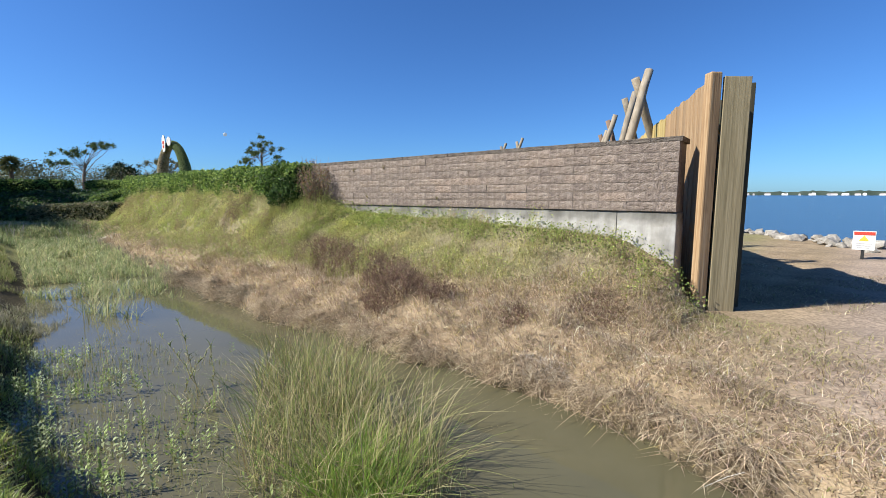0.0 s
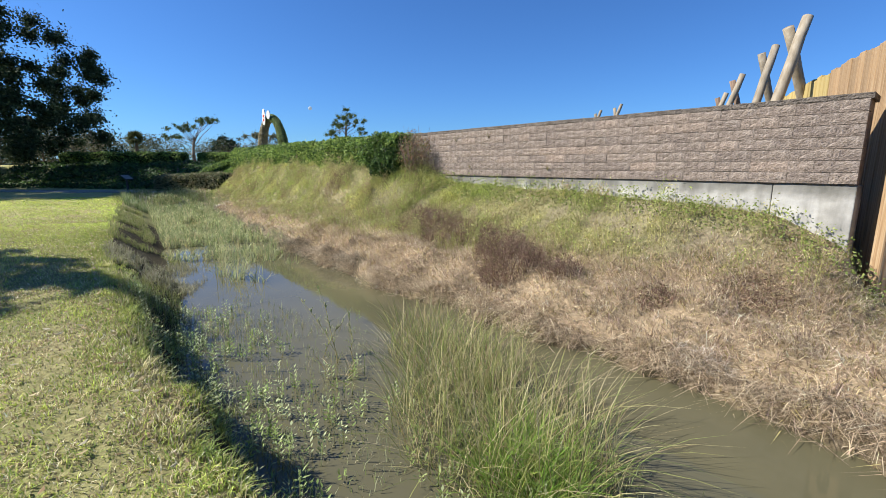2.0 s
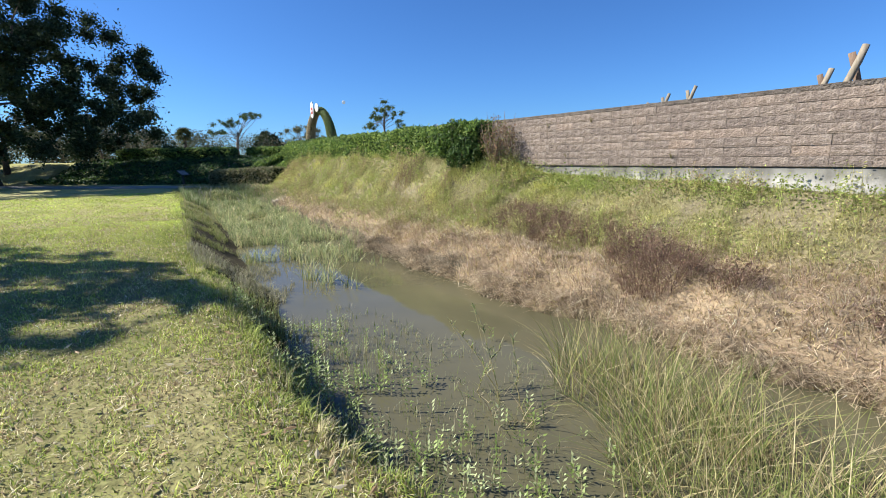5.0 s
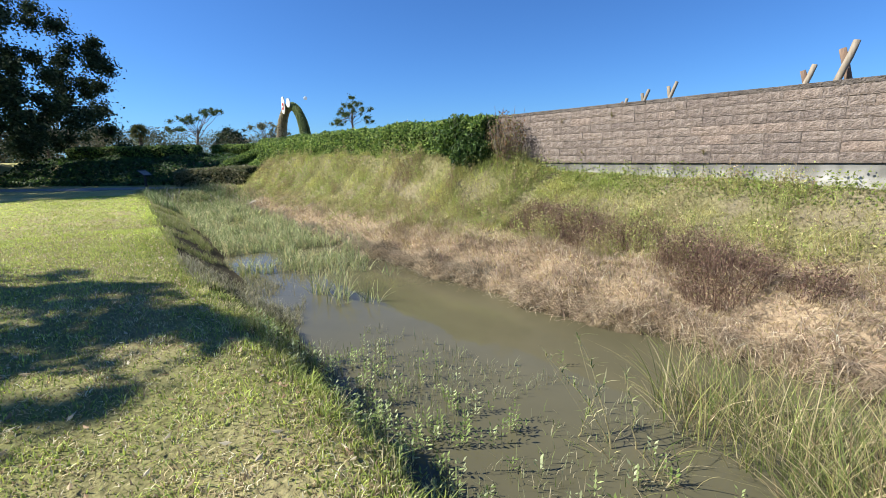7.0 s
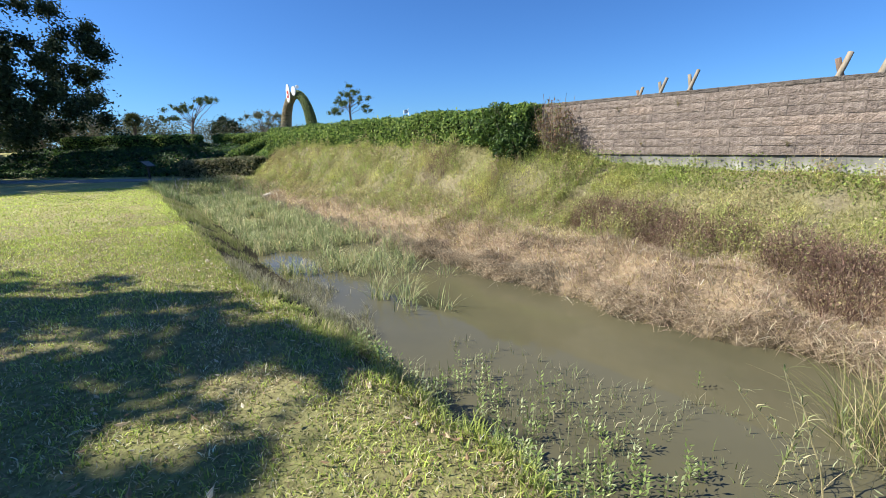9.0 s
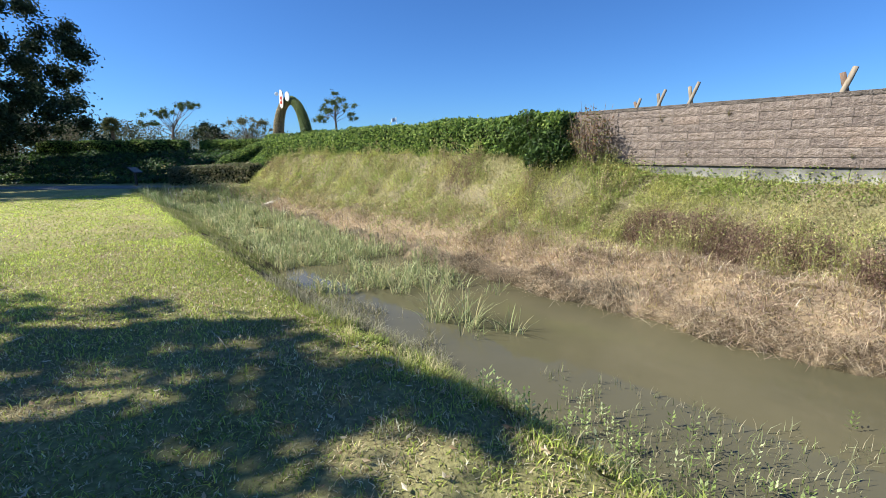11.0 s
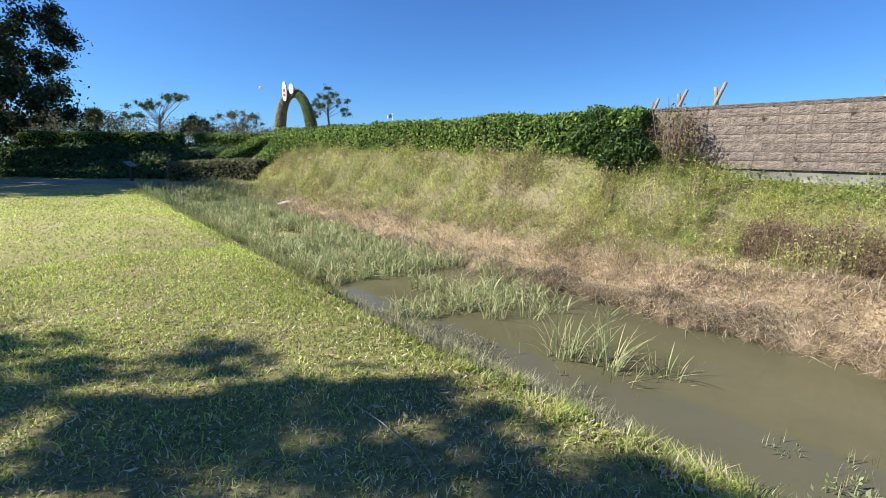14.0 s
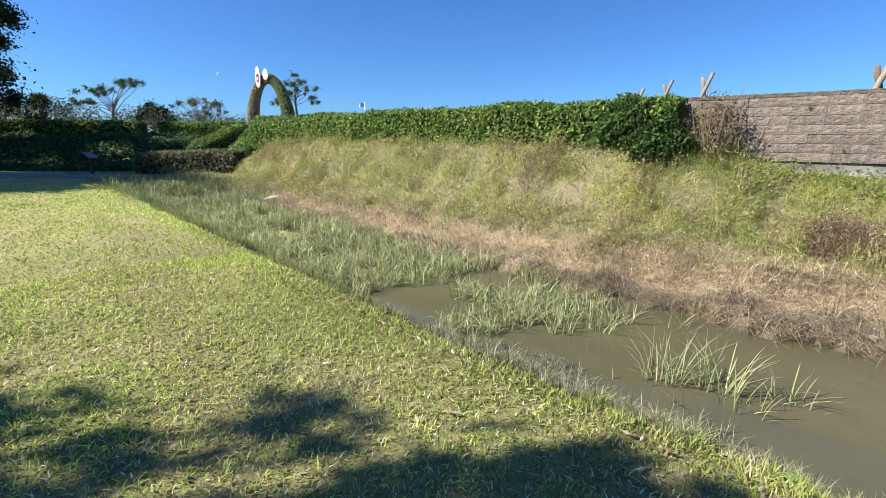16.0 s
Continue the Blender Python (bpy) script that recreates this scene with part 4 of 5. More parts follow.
# ---- planted arch with two white boards ----
def arch():
    ob = thing("arch", (-17.62, 29.36, 1.3), "tall garden arch clothed in greenery with white oval boards", "arch", turn=-33)
    n = 33
    t = np.linspace(0, math.pi, n)
    path = np.c_[-1.64 * np.cos(t), np.zeros(n), 3.3 * np.sin(t) ** 0.85]
    rad = 0.23 + 0.10 * np.abs(np.cos(t)) ** 3
    # solid dark core, coloured as the shade behind the arch's leaves
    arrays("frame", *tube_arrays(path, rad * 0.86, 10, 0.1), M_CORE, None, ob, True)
    # left leaves are tan, their tint also raised for the sun on that side
    for name, lo, hi, cols in (("left_greenery", 0, 17, ((0.46, 0.39, 0.27), (0.54, 0.46, 0.33), (0.36, 0.34, 0.19))), ("right_greenery", 16, n, ((0.22, 0.28, 0.11), (0.29, 0.33, 0.15), (0.15, 0.21, 0.07)))):
        m = 13000
        q = rng.uniform(lo, hi - 1, m)
        P = np.c_[np.interp(q, np.arange(n), path[:, 0]), np.zeros(m), np.interp(q, np.arange(n), path[:, 2])]
        tang = np.gradient(path, axis=0)
        T = np.c_[np.interp(q, np.arange(n), tang[:, 0]), np.zeros(m), np.interp(q, np.arange(n), tang[:, 2])]
        T /= np.linalg.norm(T, axis=1)[:, None]
        A = np.c_[-T[:, 2], np.zeros(m), T[:, 0]]
        th = rng.random(m) * 6.283
        out = A * np.cos(th)[:, None] + np.array([0, 1, 0]) * np.sin(th)[:, None]
        P = P + out * (np.interp(q, np.arange(n), rad) * rng.uniform(0.9, 1.12, m))[:, None]
        v, f, tt = leaves(P, rng.uniform(0.045, 0.09, m), tints(m, *cols), out, 0.6, 0.5)
        arrays(name, v, f, M_LEAF, tt, ob)
    for x, z, h, w, yaw in ((-0.30, 3.36, 1.08, 0.42, 0), (0.36, 3.46, 0.56, 0.34, 14)):
        bm = bmesh.new()
        ring = [bm.verts.new((math.copysign(abs(math.cos(a)) ** 0.9, math.cos(a)) * w / 2, 0, math.sin(a) * h / 2)) for a in np.linspace(0, 2 * math.pi, 28, endpoint=False)]
        face = bm.faces.new(ring)
        ex = bmesh.ops.extrude_face_region(bm, geom=[face])
        bmesh.ops.translate(bm, verts=[g for g in ex["geom"] if isinstance(g, bmesh.types.BMVert)], vec=(0, 0.05, 0))
        bmesh.ops.recalc_face_normals(bm, faces=bm.faces)
        b = part("oval_board", bm, M_WHITE, ob, "white pointed-oval painted board")
        b.matrix_basis = pose(x, -0.38, z, 0, 0, yaw)
        if h > 1:
            e = part("emblem", box_bm((0.2, 0.012, 0.42), (0, -0.008, -0.06), 0.004), M_RED, b, "small red painted emblem")
            part("emblem_bar", box_bm((0.13, 0.012, 0.1), (0, -0.016, -0.08), 0.003), M_WHITE, b)
    return ob


arch()

# ---- signs, path, driftwood ----
def warning_sign(at, turn):
    ob = thing("warning_sign", at, "white warning sign with a red header on a short post", "sign", turn=turn)
    part("post", box_bm((0.07, 0.05, 0.75), (0, 0.03, 0.22), 0.008), M_BLACK, ob)
    p = part("panel", box_bm((0.44, 0.02, 0.5), (0, -0.01, 0.5), 0.006), M_WHITE, ob)
    part("header", box_bm((0.41, 0.008, 0.085), (0, -0.024, 0.69), 0.002), M_RED, p)
    bm = bmesh.new()
    tri = [bm.verts.new(c) for c in ((-0.1, -0.026, 0.49), (0.1, -0.026, 0.49), (0, -0.026, 0.64))]
    bm.faces.new(tri)
    ex = bmesh.ops.extrude_face_region(bm, geom=list(bm.faces))
    bmesh.ops.translate(bm, verts=[g for g in ex["geom"] if isinstance(g, bmesh.types.BMVert)], vec=(0, 0.005, 0))
    bmesh.ops.recalc_face_normals(bm, faces=bm.faces)
    part("triangle", bm, M_AMBER, p)
    for i in range(3):
        part("text_bar", box_bm((0.34 - 0.05 * i, 0.006, 0.022), (0, -0.023, 0.42 - 0.055 * i), 0.001), M_GREY, p)


warning_sign((11.1, 11.6, zc(11.1, 11.6)), -42)


def lectern(at, turn):
    ob = thing("information_lectern", at, "slanted information panel on a dark post beside the path", "sign", turn=turn)
    part("post", box_bm((0.09, 0.09, 0.72), (0, 0, 0.33), 0.01), M_BLACK, ob)
    p = part("panel", box_bm((0.62, 0.42, 0.03), (0, 0, 0), 0.008), M_BLACK, ob, "dark framed slanted panel")
    p.matrix_basis = pose(0, -0.02, 0.74, 38)
    part("print", box_bm((0.54, 0.34, 0.006), (0, 0, 0.017), 0.002), M_PATH, p, "weathered grey print")


lectern((-21.9, 21.55, zc(-21.9, 21.55)), 95)
t = np.linspace(0, 1, 30)
px, py = -62 + 44.6 * t, 27.5 - 11.5 * t + 5.4 * t ** 3 - 1.0 * np.sin(t * 3.14)
pd = np.gradient(np.c_[px, py], axis=0)
pd /= np.linalg.norm(pd, axis=1)[:, None]
rows = []
for i in range(30):
    nx_, ny_ = -pd[i, 1], pd[i, 0]
    for o in (-0.8, 0.8):
        x, y = px[i] + nx_ * o, py[i] + ny_ * o
        rows += [(x, y, max(zc(x, y), -0.02) + 0.03), (x, y, -0.3)]
f = [(4 * i, 4 * i + 2, 4 * i + 6, 4 * i + 4) for i in range(29)] + [(4 * i + 1, 4 * i, 4 * i + 4, 4 * i + 5) for i in range(29)] + [(4 * i + 2, 4 * i + 3, 4 * i + 7, 4 * i + 6) for i in range(29)]
tagged(arrays("pavement", rows, f, M_PATH), "pale concrete footpath in the oak's shade", "path", kind="structure")
cx, cy, cz = -12.97, 17.1, zc(-12.97, 17.1)
v, f = joined([tube_arrays([(cx - 0.5, cy + 0.2, cz + 0.02), (cx - 0.15, cy + 0.1, cz + 0.12), (cx + 0.2, cy, cz + 0.1), (cx + 0.5, cy - 0.15, cz + 0.0)], [0.05, 0.06, 0.05, 0.02], 8), tube_arrays([(cx - 0.1, cy + 0.1, cz + 0.1), (cx + 0.1, cy + 0.15, cz + 0.25), (cx + 0.35, cy + 0.1, cz + 0.2)], [0.035, 0.03, 0.012], 6)])
tagged(arrays("driftwood", v, f, M_DRIFT, None, None, True), "bleached forked branch lying on the bank", "driftwood")

# flag beyond the hedge
flag = thing("flagpole", (-18.5, 65.2, 1.0), "slim pole with a small pale blue flag beyond the hedge", "flagpole")
v, f = tube_arrays([(0, 0, -0.2), (0, 0, 2.4), (0, 0, 5.3)], [0.05, 0.045, 0.03], 8)
arrays("pole", v, f, M_METAL, None, flag, True)
fx = np.linspace(0, 1, 8)
vs = np.array([(-0.75 * a, 0.1 * math.sin(a * 7), 5.2 - b * 0.5 - 0.2 * a) for a in fx for b in (0, 1)])
vs2 = vs + np.array([0, 0.012, 0])
ff = [(2 * i, 2 * i + 2, 2 * i + 3, 2 * i + 1) for i in range(7)]
arrays("flag", np.r_[vs, vs2], ff + [tuple(16 + k for k in q[::-1]) for q in ff], M_BLUE, None, flag)

# daytime moon, its sunlit paleness given as emission
bm = bmesh.new()
bmesh.ops.create_icosphere(bm, subdivisions=3, radius=9.0)
moon = part("moon", bm, M_MOON)
moon.location = Vector((-8.03, 3.86, 1.45)) + Vector((-0.4286, 0.8958, 0.1176)) * 2400
tagged(moon, "small pale daytime moon", "moon")

# ---- rocks along the bay ----
rev = thing("rock_revetment", (13.3, 15, -0.6), "bank of pale limestone boulders along the water", "rocks")
rock_meshes = []
for i in range(7):
    bm = bmesh.new()
    bmesh.ops.create_icosphere(bm, subdivisions=1, radius=0.5)
    r = random.Random(i)
    for vtx in bm.verts:
        vtx.co *= r.uniform(0.72, 1.12)
        vtx.co.z *= 0.7
    me = bpy.data.meshes.new("rock")
    bm.to_mesh(me)
    bm.free()
    me.materials.append(M_ROCK)
    rock_meshes.append(me)
for i in range(300):
    y = rnd.uniform(10, 27) if i < 240 else rnd.uniform(2, 50)
    a = rnd.random()
    x = 12.7 + 2.2 * a + 0.4 * math.sin(y * 0.4)
    top = 0.12 - 0.5 * abs(a - 0.4)
    ob = piece("rock", rnd.choice(rock_meshes), rev, Matrix())
    size = rnd.uniform(0.22, 0.58)
    ob.matrix_basis = Matrix.Translation((x - 13.3, y - 15, max(zc(x, y), -0.75) + 0.6 + 0.15 * size + top * 0.6)) @ Euler((rnd.random() * 0.6, rnd.random() * 0.6, rnd.random() * 6.28)).to_matrix().to_4x4() @ Matrix.Diagonal((size * rnd.uniform(0.8, 1.3), size, size, 1))

# ---- the far shore of the bay ----
n = 220
az = np.linspace(0.25, 1.35, n)
dist = 1500.0
hh = 5 + 6 * patchy(az * 60, az * 23, 1.0, 2.0) + rng.uniform(0, 2.5, n)
rows = []
for a, h in zip(az, hh):
    x, y = math.sin(a) * dist, math.cos(a) * dist
    rows += [(x * 0.995, y * 0.995, -2), (x * 0.997, y * 0.997, h * 0.6), (x, y, h), (x * 1.03, y * 1.03, -2)]
f = [(4 * i + j, 4 * i + 4 + j, 4 * i + 5 + j, 4 * i + 1 + j) for i in range(n - 1) for j in range(3)]
tagged(arrays("backdrop", rows, f, M_SHORE), "low wooded far shore across the bay", "shore", kind="structure")
for i in range(26):
    a = 0.56 + i * 0.0112 + rnd.uniform(-0.009, 0.009)
    x, y = math.sin(a) * 1470, math.cos(a) * 1470
    w = rnd.uniform(4, 15)
    hs = thing("house", (x, y, -1.3), "small pale waterfront house on the far shore", "house", "far shore houses", turn=-math.degrees(a))
    hgt_ = rnd.uniform(2.0, 4.6)
    part("wall", box_bm((w, 9, hgt_), (0, 0, hgt_ / 2), 0.1), M_LAND, hs)
    bm = bmesh.new()
    pr = [bm.verts.new(c) for c in ((-w / 2 - 0.5, -5, hgt_), (w / 2 + 0.5, -5, hgt_), (w / 2 + 0.5, 5, hgt_), (-w / 2 - 0.5, 5, hgt_), (-w / 2 + 1.5, 0, hgt_ + 2.6), (w / 2 - 1.5, 0, hgt_ + 2.6))]
    for q in ((0, 1, 5, 4), (2, 3, 4, 5), (1, 2, 5), (3, 0, 4), (3, 2, 1, 0)):
        bm.faces.new([pr[k] for k in q])
    part("roof", bm, M_ROOF if i % 3 else M_LAND, hs)

# ---- grasses ----
def scatter(n, s0, s1, w0, w1):
    s, w = rng.uniform(s0, s1, n), rng.uniform(w0, w1, n)
    return s, w


# mown lawn
def lawn(name, n, hmin, hmax):
    near = rng.random(n) < 0.78
    s = np.where(near, rng.uniform(1.2, 14.5, n), 14 + 12 * rng.random(n) ** 1.2)
    w = crest(s) + 0.1 - rng.random(n) ** 1.15 * np.interp(s, [1, 6, 14, 26], [3.4, 5.2, 9.0, 15.0])
    x, y = xy(s, w)
    knot = 0.6 * patchy(x, y, 6.1, 3.0) + 0.4 * patchy(x, y, 12.7, 8.0)
    even = 0.75 * smooth((s - 6.5) / 6.0)
    knot = knot * (1 - even) + 0.62 * even
    keep = (knot > 0.44) | (rng.random(n) < 0.55)
    s, w, x, y, knot = (a[keep] for a in (s, w, x, y, knot))
    width = np.interp(s, [0, 9, 14, 26], [0.0068, 0.009, 0.014, 0.028]) * rng.uniform(0.7, 1.3, len(s))
    p, q = patchy(x, y, 0.7, 1.0), patchy(x, y, 2.1, 5.0)
    dry = rng.random(len(s)) < np.interp(s, [0, 5, 10, 25], [0.5, 0.5, 0.36, 0.05]) + 0.36 * q * q + 0.12 * p - 0.12 * (w > crest(s) - 0.45)
    m = len(s)
    g = tints(m, (0.33, 0.385, 0.08), (0.41, 0.455, 0.105), (0.23, 0.295, 0.07), spread=0.22)
    d = tints(m, (0.512, 0.435, 0.243), (0.397, 0.32, 0.179), (0.666, 0.602, 0.397), (0.282, 0.211, 0.128), spread=0.22)
    lush = patchy(x, y, 1.1, 12.0)
    # green blades vary in patches and brighten with distance up the ditch
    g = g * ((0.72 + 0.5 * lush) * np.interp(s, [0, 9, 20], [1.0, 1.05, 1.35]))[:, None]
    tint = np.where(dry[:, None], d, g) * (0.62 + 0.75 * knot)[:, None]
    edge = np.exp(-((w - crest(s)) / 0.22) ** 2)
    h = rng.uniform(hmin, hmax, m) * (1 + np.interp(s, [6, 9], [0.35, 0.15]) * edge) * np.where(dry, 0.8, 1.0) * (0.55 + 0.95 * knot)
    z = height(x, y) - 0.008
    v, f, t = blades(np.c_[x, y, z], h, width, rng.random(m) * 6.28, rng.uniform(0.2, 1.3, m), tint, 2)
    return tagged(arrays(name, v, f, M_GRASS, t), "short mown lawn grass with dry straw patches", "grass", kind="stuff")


lawn("lawn_grass", 330000, 0.022, 0.062)

# dead leaves and clippings strewn on the lawn
s, w = scatter(1500, 1, 13, -6, 0)
w = np.minimum(w, crest(s) - 0.15)
x, y = xy(s, w)
v, f, t = leaves(np.c_[x, y, height(x, y) + 0.035], rng.uniform(0.025, 0.07, 1500), tints(1500, (0.42, 0.32, 0.19), (0.30, 0.2, 0.11), (0.55, 0.48, 0.34)), np.tile([0, 0, 1.0], (1500, 1)), 0.4, 0.75)
tagged(arrays("leaf_litter", v, f, M_GRASS, t), "pale dead leaves strewn on the lawn", "leaf litter", kind="stuff")

# dry straw on the lower bank, thinning upwards into green weeds
def bank_cover():
    n = 200000
    s = np.where(rng.random(n) < 0.62, rng.uniform(-0.5, 11.5, n), rng.uniform(11, 28, n))
    e = rng.random(n) ** 0.8 * 4.2 - 0.06
    w = shore(s) + e
    keep = (w < wall_w(s) - 0.03) & ~((s < 1.2) & (e > 1.3) & (rng.random(n) < 0.72))
    s, e, w = s[keep], e[keep], w[keep]
    x, y = xy(s, w)
    p, q = patchy(x, y, 0.8, 2.0), patchy(x, y, 2.6, 7.0)
    r = rng.random(len(s))
    line = np.interp(s, [0, 3, 6, 10, 16, 26], [2.6, 1.9, 1.35, 0.9, 0.55, 0.4])
    up = smooth((e - line + 0.35 + 1.1 * (p - 0.5)) / 1.5)
    bare = (up > 0.4) & (q > 0.64) & (r < 0.45) & (s < 13)
    keep = ~bare & ~((up > 0.5) & (s < 8) & (rng.random(len(s)) < 0.45))
    s, e, w, x, y, p, q, up = (a[keep] for a in (s, e, w, x, y, p, q, up))
    m = len(s)
    straw = tints(m, (0.58, 0.475, 0.32), (0.5, 0.385, 0.265), (0.68, 0.58, 0.43), (0.30, 0.215, 0.15), (0.53, 0.40, 0.325), (0.42, 0.36, 0.16), spread=0.22)
    k = smooth((patchy(x, y, 1.7, 11.0) - 0.25) / 0.5)[:, None]
    lit_green, yellow, olive = np.array([0.38, 0.44, 0.13]), np.array([0.58, 0.56, 0.22]), np.array([0.35, 0.285, 0.17])
    j = np.maximum(smooth((patchy(x, y, 1.1, 17.0) - 0.55) / 0.3), 0.65 * smooth((7.0 - s) / 3.5))[:, None]
    weed = (lit_green * (1 - k) + yellow * k) * (1 - 0.75 * j) + olive * 0.75 * j
    weed = weed * np.exp(rng.normal(0, 0.16, (m, 1))) * (0.75 + 0.5 * patchy(x, y, 4.1, 6.0))[:, None]
    green = rng.random(m) < up
    tint = np.where(green[:, None], weed, straw)
    grey = (e < 0.22 + 0.2 * q) & (s > 8)
    tint = np.where(grey[:, None], tints(m, (0.293, 0.256, 0.195), (0.207, 0.183, 0.134), (0.366, 0.329, 0.244)), tint)
    clump = 0.4 + 1.25 * patchy(x, y, 4.6, 3.0)
    tint = tint * (0.72 + 0.5 * patchy(x, y, 5.2, 9.0))[:, None]
    h = rng.uniform(0.06, 0.24, m) * clump * np.where(green, 0.8, 1.0) * np.interp(s, [0, 4, 12, 26], [0.75, 0.85, 1.05, 1.3])
    az = np.arctan2(-NY, -NX) + rng.normal(0, 1.3, m)
    lean = rng.uniform(0.4, 2.0, m)
    v, f, t = blades(np.c_[x, y, height(x, y) - 0.01], h, rng.uniform(0.005, 0.011, m) * np.interp(s, [0, 10, 26], [0.9, 1.1, 2.2]), az, lean, tint, 2)
    return tagged(arrays("bank_grass", v, f, M_GRASS, t), "matted dry straw grass turning to green weeds up the bank", "grass", kind="stuff")


bank_cover()


def dry_turf():
    n = 46000
    s, w = rng.uniform(-9, 2.2, n), rng.uniform(3.3, 13, n)
    x, y = xy(s, w)
    p = patchy(x, y, 1.3, 3.0)
    side = (x - FENCE_A[0]) * FENCE_D[1] - (y - FENCE_A[1]) * FENCE_D[0]
    keep = (w > shore(s) + 0.1) & (p > 0.44) & (x < 13) & ((w < wall_w(s) - 0.3) | (side > 0.75))
    x, y = x[keep], y[keep]
    m = len(x)
    v, f, t = blades(np.c_[x, y, height(x, y) - 0.005], rng.uniform(0.03, 0.11, m), rng.uniform(0.005, 0.011, m), rng.random(m) * 6.28, rng.uniform(0.5, 1.9, m), tints(m, (0.40, 0.32, 0.2), (0.3, 0.23, 0.15), (0.24, 0.25, 0.09), (0.22, 0.16, 0.12), (0.5, 0.43, 0.3), spread=0.25), 2)
    return tagged(arrays("dry_turf", v, f, M_GRASS, t), "sparse dry turf on the sandy ground by the fence", "grass", kind="stuff")


dry_turf()


def weed_leaves():
    n = 85000
    s, w = rng.uniform(1.5, 27, n), rng.uniform(3.6, 7.1, n)
    e = w - shore(s)
    x, y = xy(s, w)
    p, q = patchy(x, y, 0.8, 2.0), patchy(x, y, 2.6, 7.0)
    line = np.interp(s, [0, 3, 6, 10, 16, 26], [2.6, 1.9, 1.35, 0.9, 0.55, 0.4])
    near_wall = wall_w(s) - w
    dense = (0.1 + 0.9 * (q < 0.5)) * np.interp(s, [3, 8], [0.25, 1.0]) + 1.2 * (near_wall < 0.6)
    keep = (e > line + 0.3 * (p - 0.5)) & (near_wall > 0.04) & (rng.random(n) < dense * 0.75)
    s, w, x, y, q, near_wall = (a[keep] for a in (s, w, x, y, q, near_wall))
    m = len(s)
    bright = (near_wall < 0.7) & (rng.random(m) < 0.8)
    tint = np.where(bright[:, None], tints(m, (0.2, 0.26, 0.06), (0.25, 0.29, 0.075), (0.15, 0.2, 0.045)), tints(m, (0.28, 0.31, 0.10), (0.35, 0.37, 0.14), (0.21, 0.22, 0.085), (0.38, 0.32, 0.18)))
    z = height(x, y) + rng.uniform(0.0, 0.13, m) * (0.6 + q) * np.where(bright, 1.7, 1.0)
    v, f, t = leaves(np.c_[x, y, z], rng.uniform(0.016, 0.038, m) * np.where(bright, 1.4, 1.0) * np.interp(s, [2, 10, 25], [1, 1.2, 2.2]), tint, np.tile([-0.3, -0.3, 0.9], (m, 1)), 0.6, 0.5)
    return tagged(arrays("ground_weeds", v, f, M_LEAF, t), "low green broadleaf weeds along the wall's foot", "weeds", kind="stuff")


weed_leaves()


# reddish brown dead weeds standing in clumps on the bank
def brown_clump(s, w, rad, hgt_, n):
    cx, cy = xy(s, w)
    a, q = rng.random(n) * 6.283, np.sqrt(rng.random(n)) * rad
    x, y = cx + np.cos(a) * q, cy + np.sin(a) * q * 0.9
    z = height(x, y)
    tint = tints(n, (0.19, 0.12, 0.09), (0.14, 0.088, 0.068), (0.27, 0.18, 0.13), spread=0.25)
    h = hgt_ * rng.uniform(0.5, 1.1, n) * (1.1 - 0.5 * q / rad)
    v, f, t = blades(np.c_[x, y, z - 0.02], h, np.full(n, 0.007), a + rng.normal(0, 0.9, n), rng.uniform(0.15, 1.2, n), tint, 3)
    ob = tagged(arrays("dead_weed_clump", v, f, M_GRASS, t), "reddish brown dead weeds standing on the bank", "weeds", "dead weed clumps")
    m = n * 5
    k = rng.integers(0, n, m)
    tt = rng.uniform(0.25, 1.0, m)
    P = np.c_[x[k], y[k], z[k] + h[k] * tt * 0.85] + rng.normal(0, 0.035, (m, 3))
    v, f, t = leaves(P, rng.uniform(0.015, 0.04, m), tints(m, (0.22, 0.135, 0.10), (0.15, 0.095, 0.072), (0.29, 0.20, 0.14), (0.24, 0.21, 0.1), spread=0.3), None, 0.45)
    tagged(arrays("dry_foliage", v, f, M_GRASS, t, ob), kind="stuff")


for c in ((5.2, 4.35, 0.42, 0.52, 520), (5.75, 4.7, 0.38, 0.5, 420), (7.3, 4.75, 0.4, 0.45, 420), (7.85, 4.95, 0.42, 0.5, 460), (8.6, 4.95, 0.4, 0.5, 420), (6.6, 4.9, 0.3, 0.36, 240), (4.4, 4.5, 0.25, 0.3, 200), (13.3, 5.2, 0.4, 0.34, 240), (25.2, 5.1, 0.6, 0.45, 300), (2.4, 5.4, 0.35, 0.16, 200), (3.1, 4.6, 0.18, 0.14, 120)):
    brown_clump(c[0], c[1], c[2] * 1.1, c[3] * 1.15, int(c[4] * 1.35))


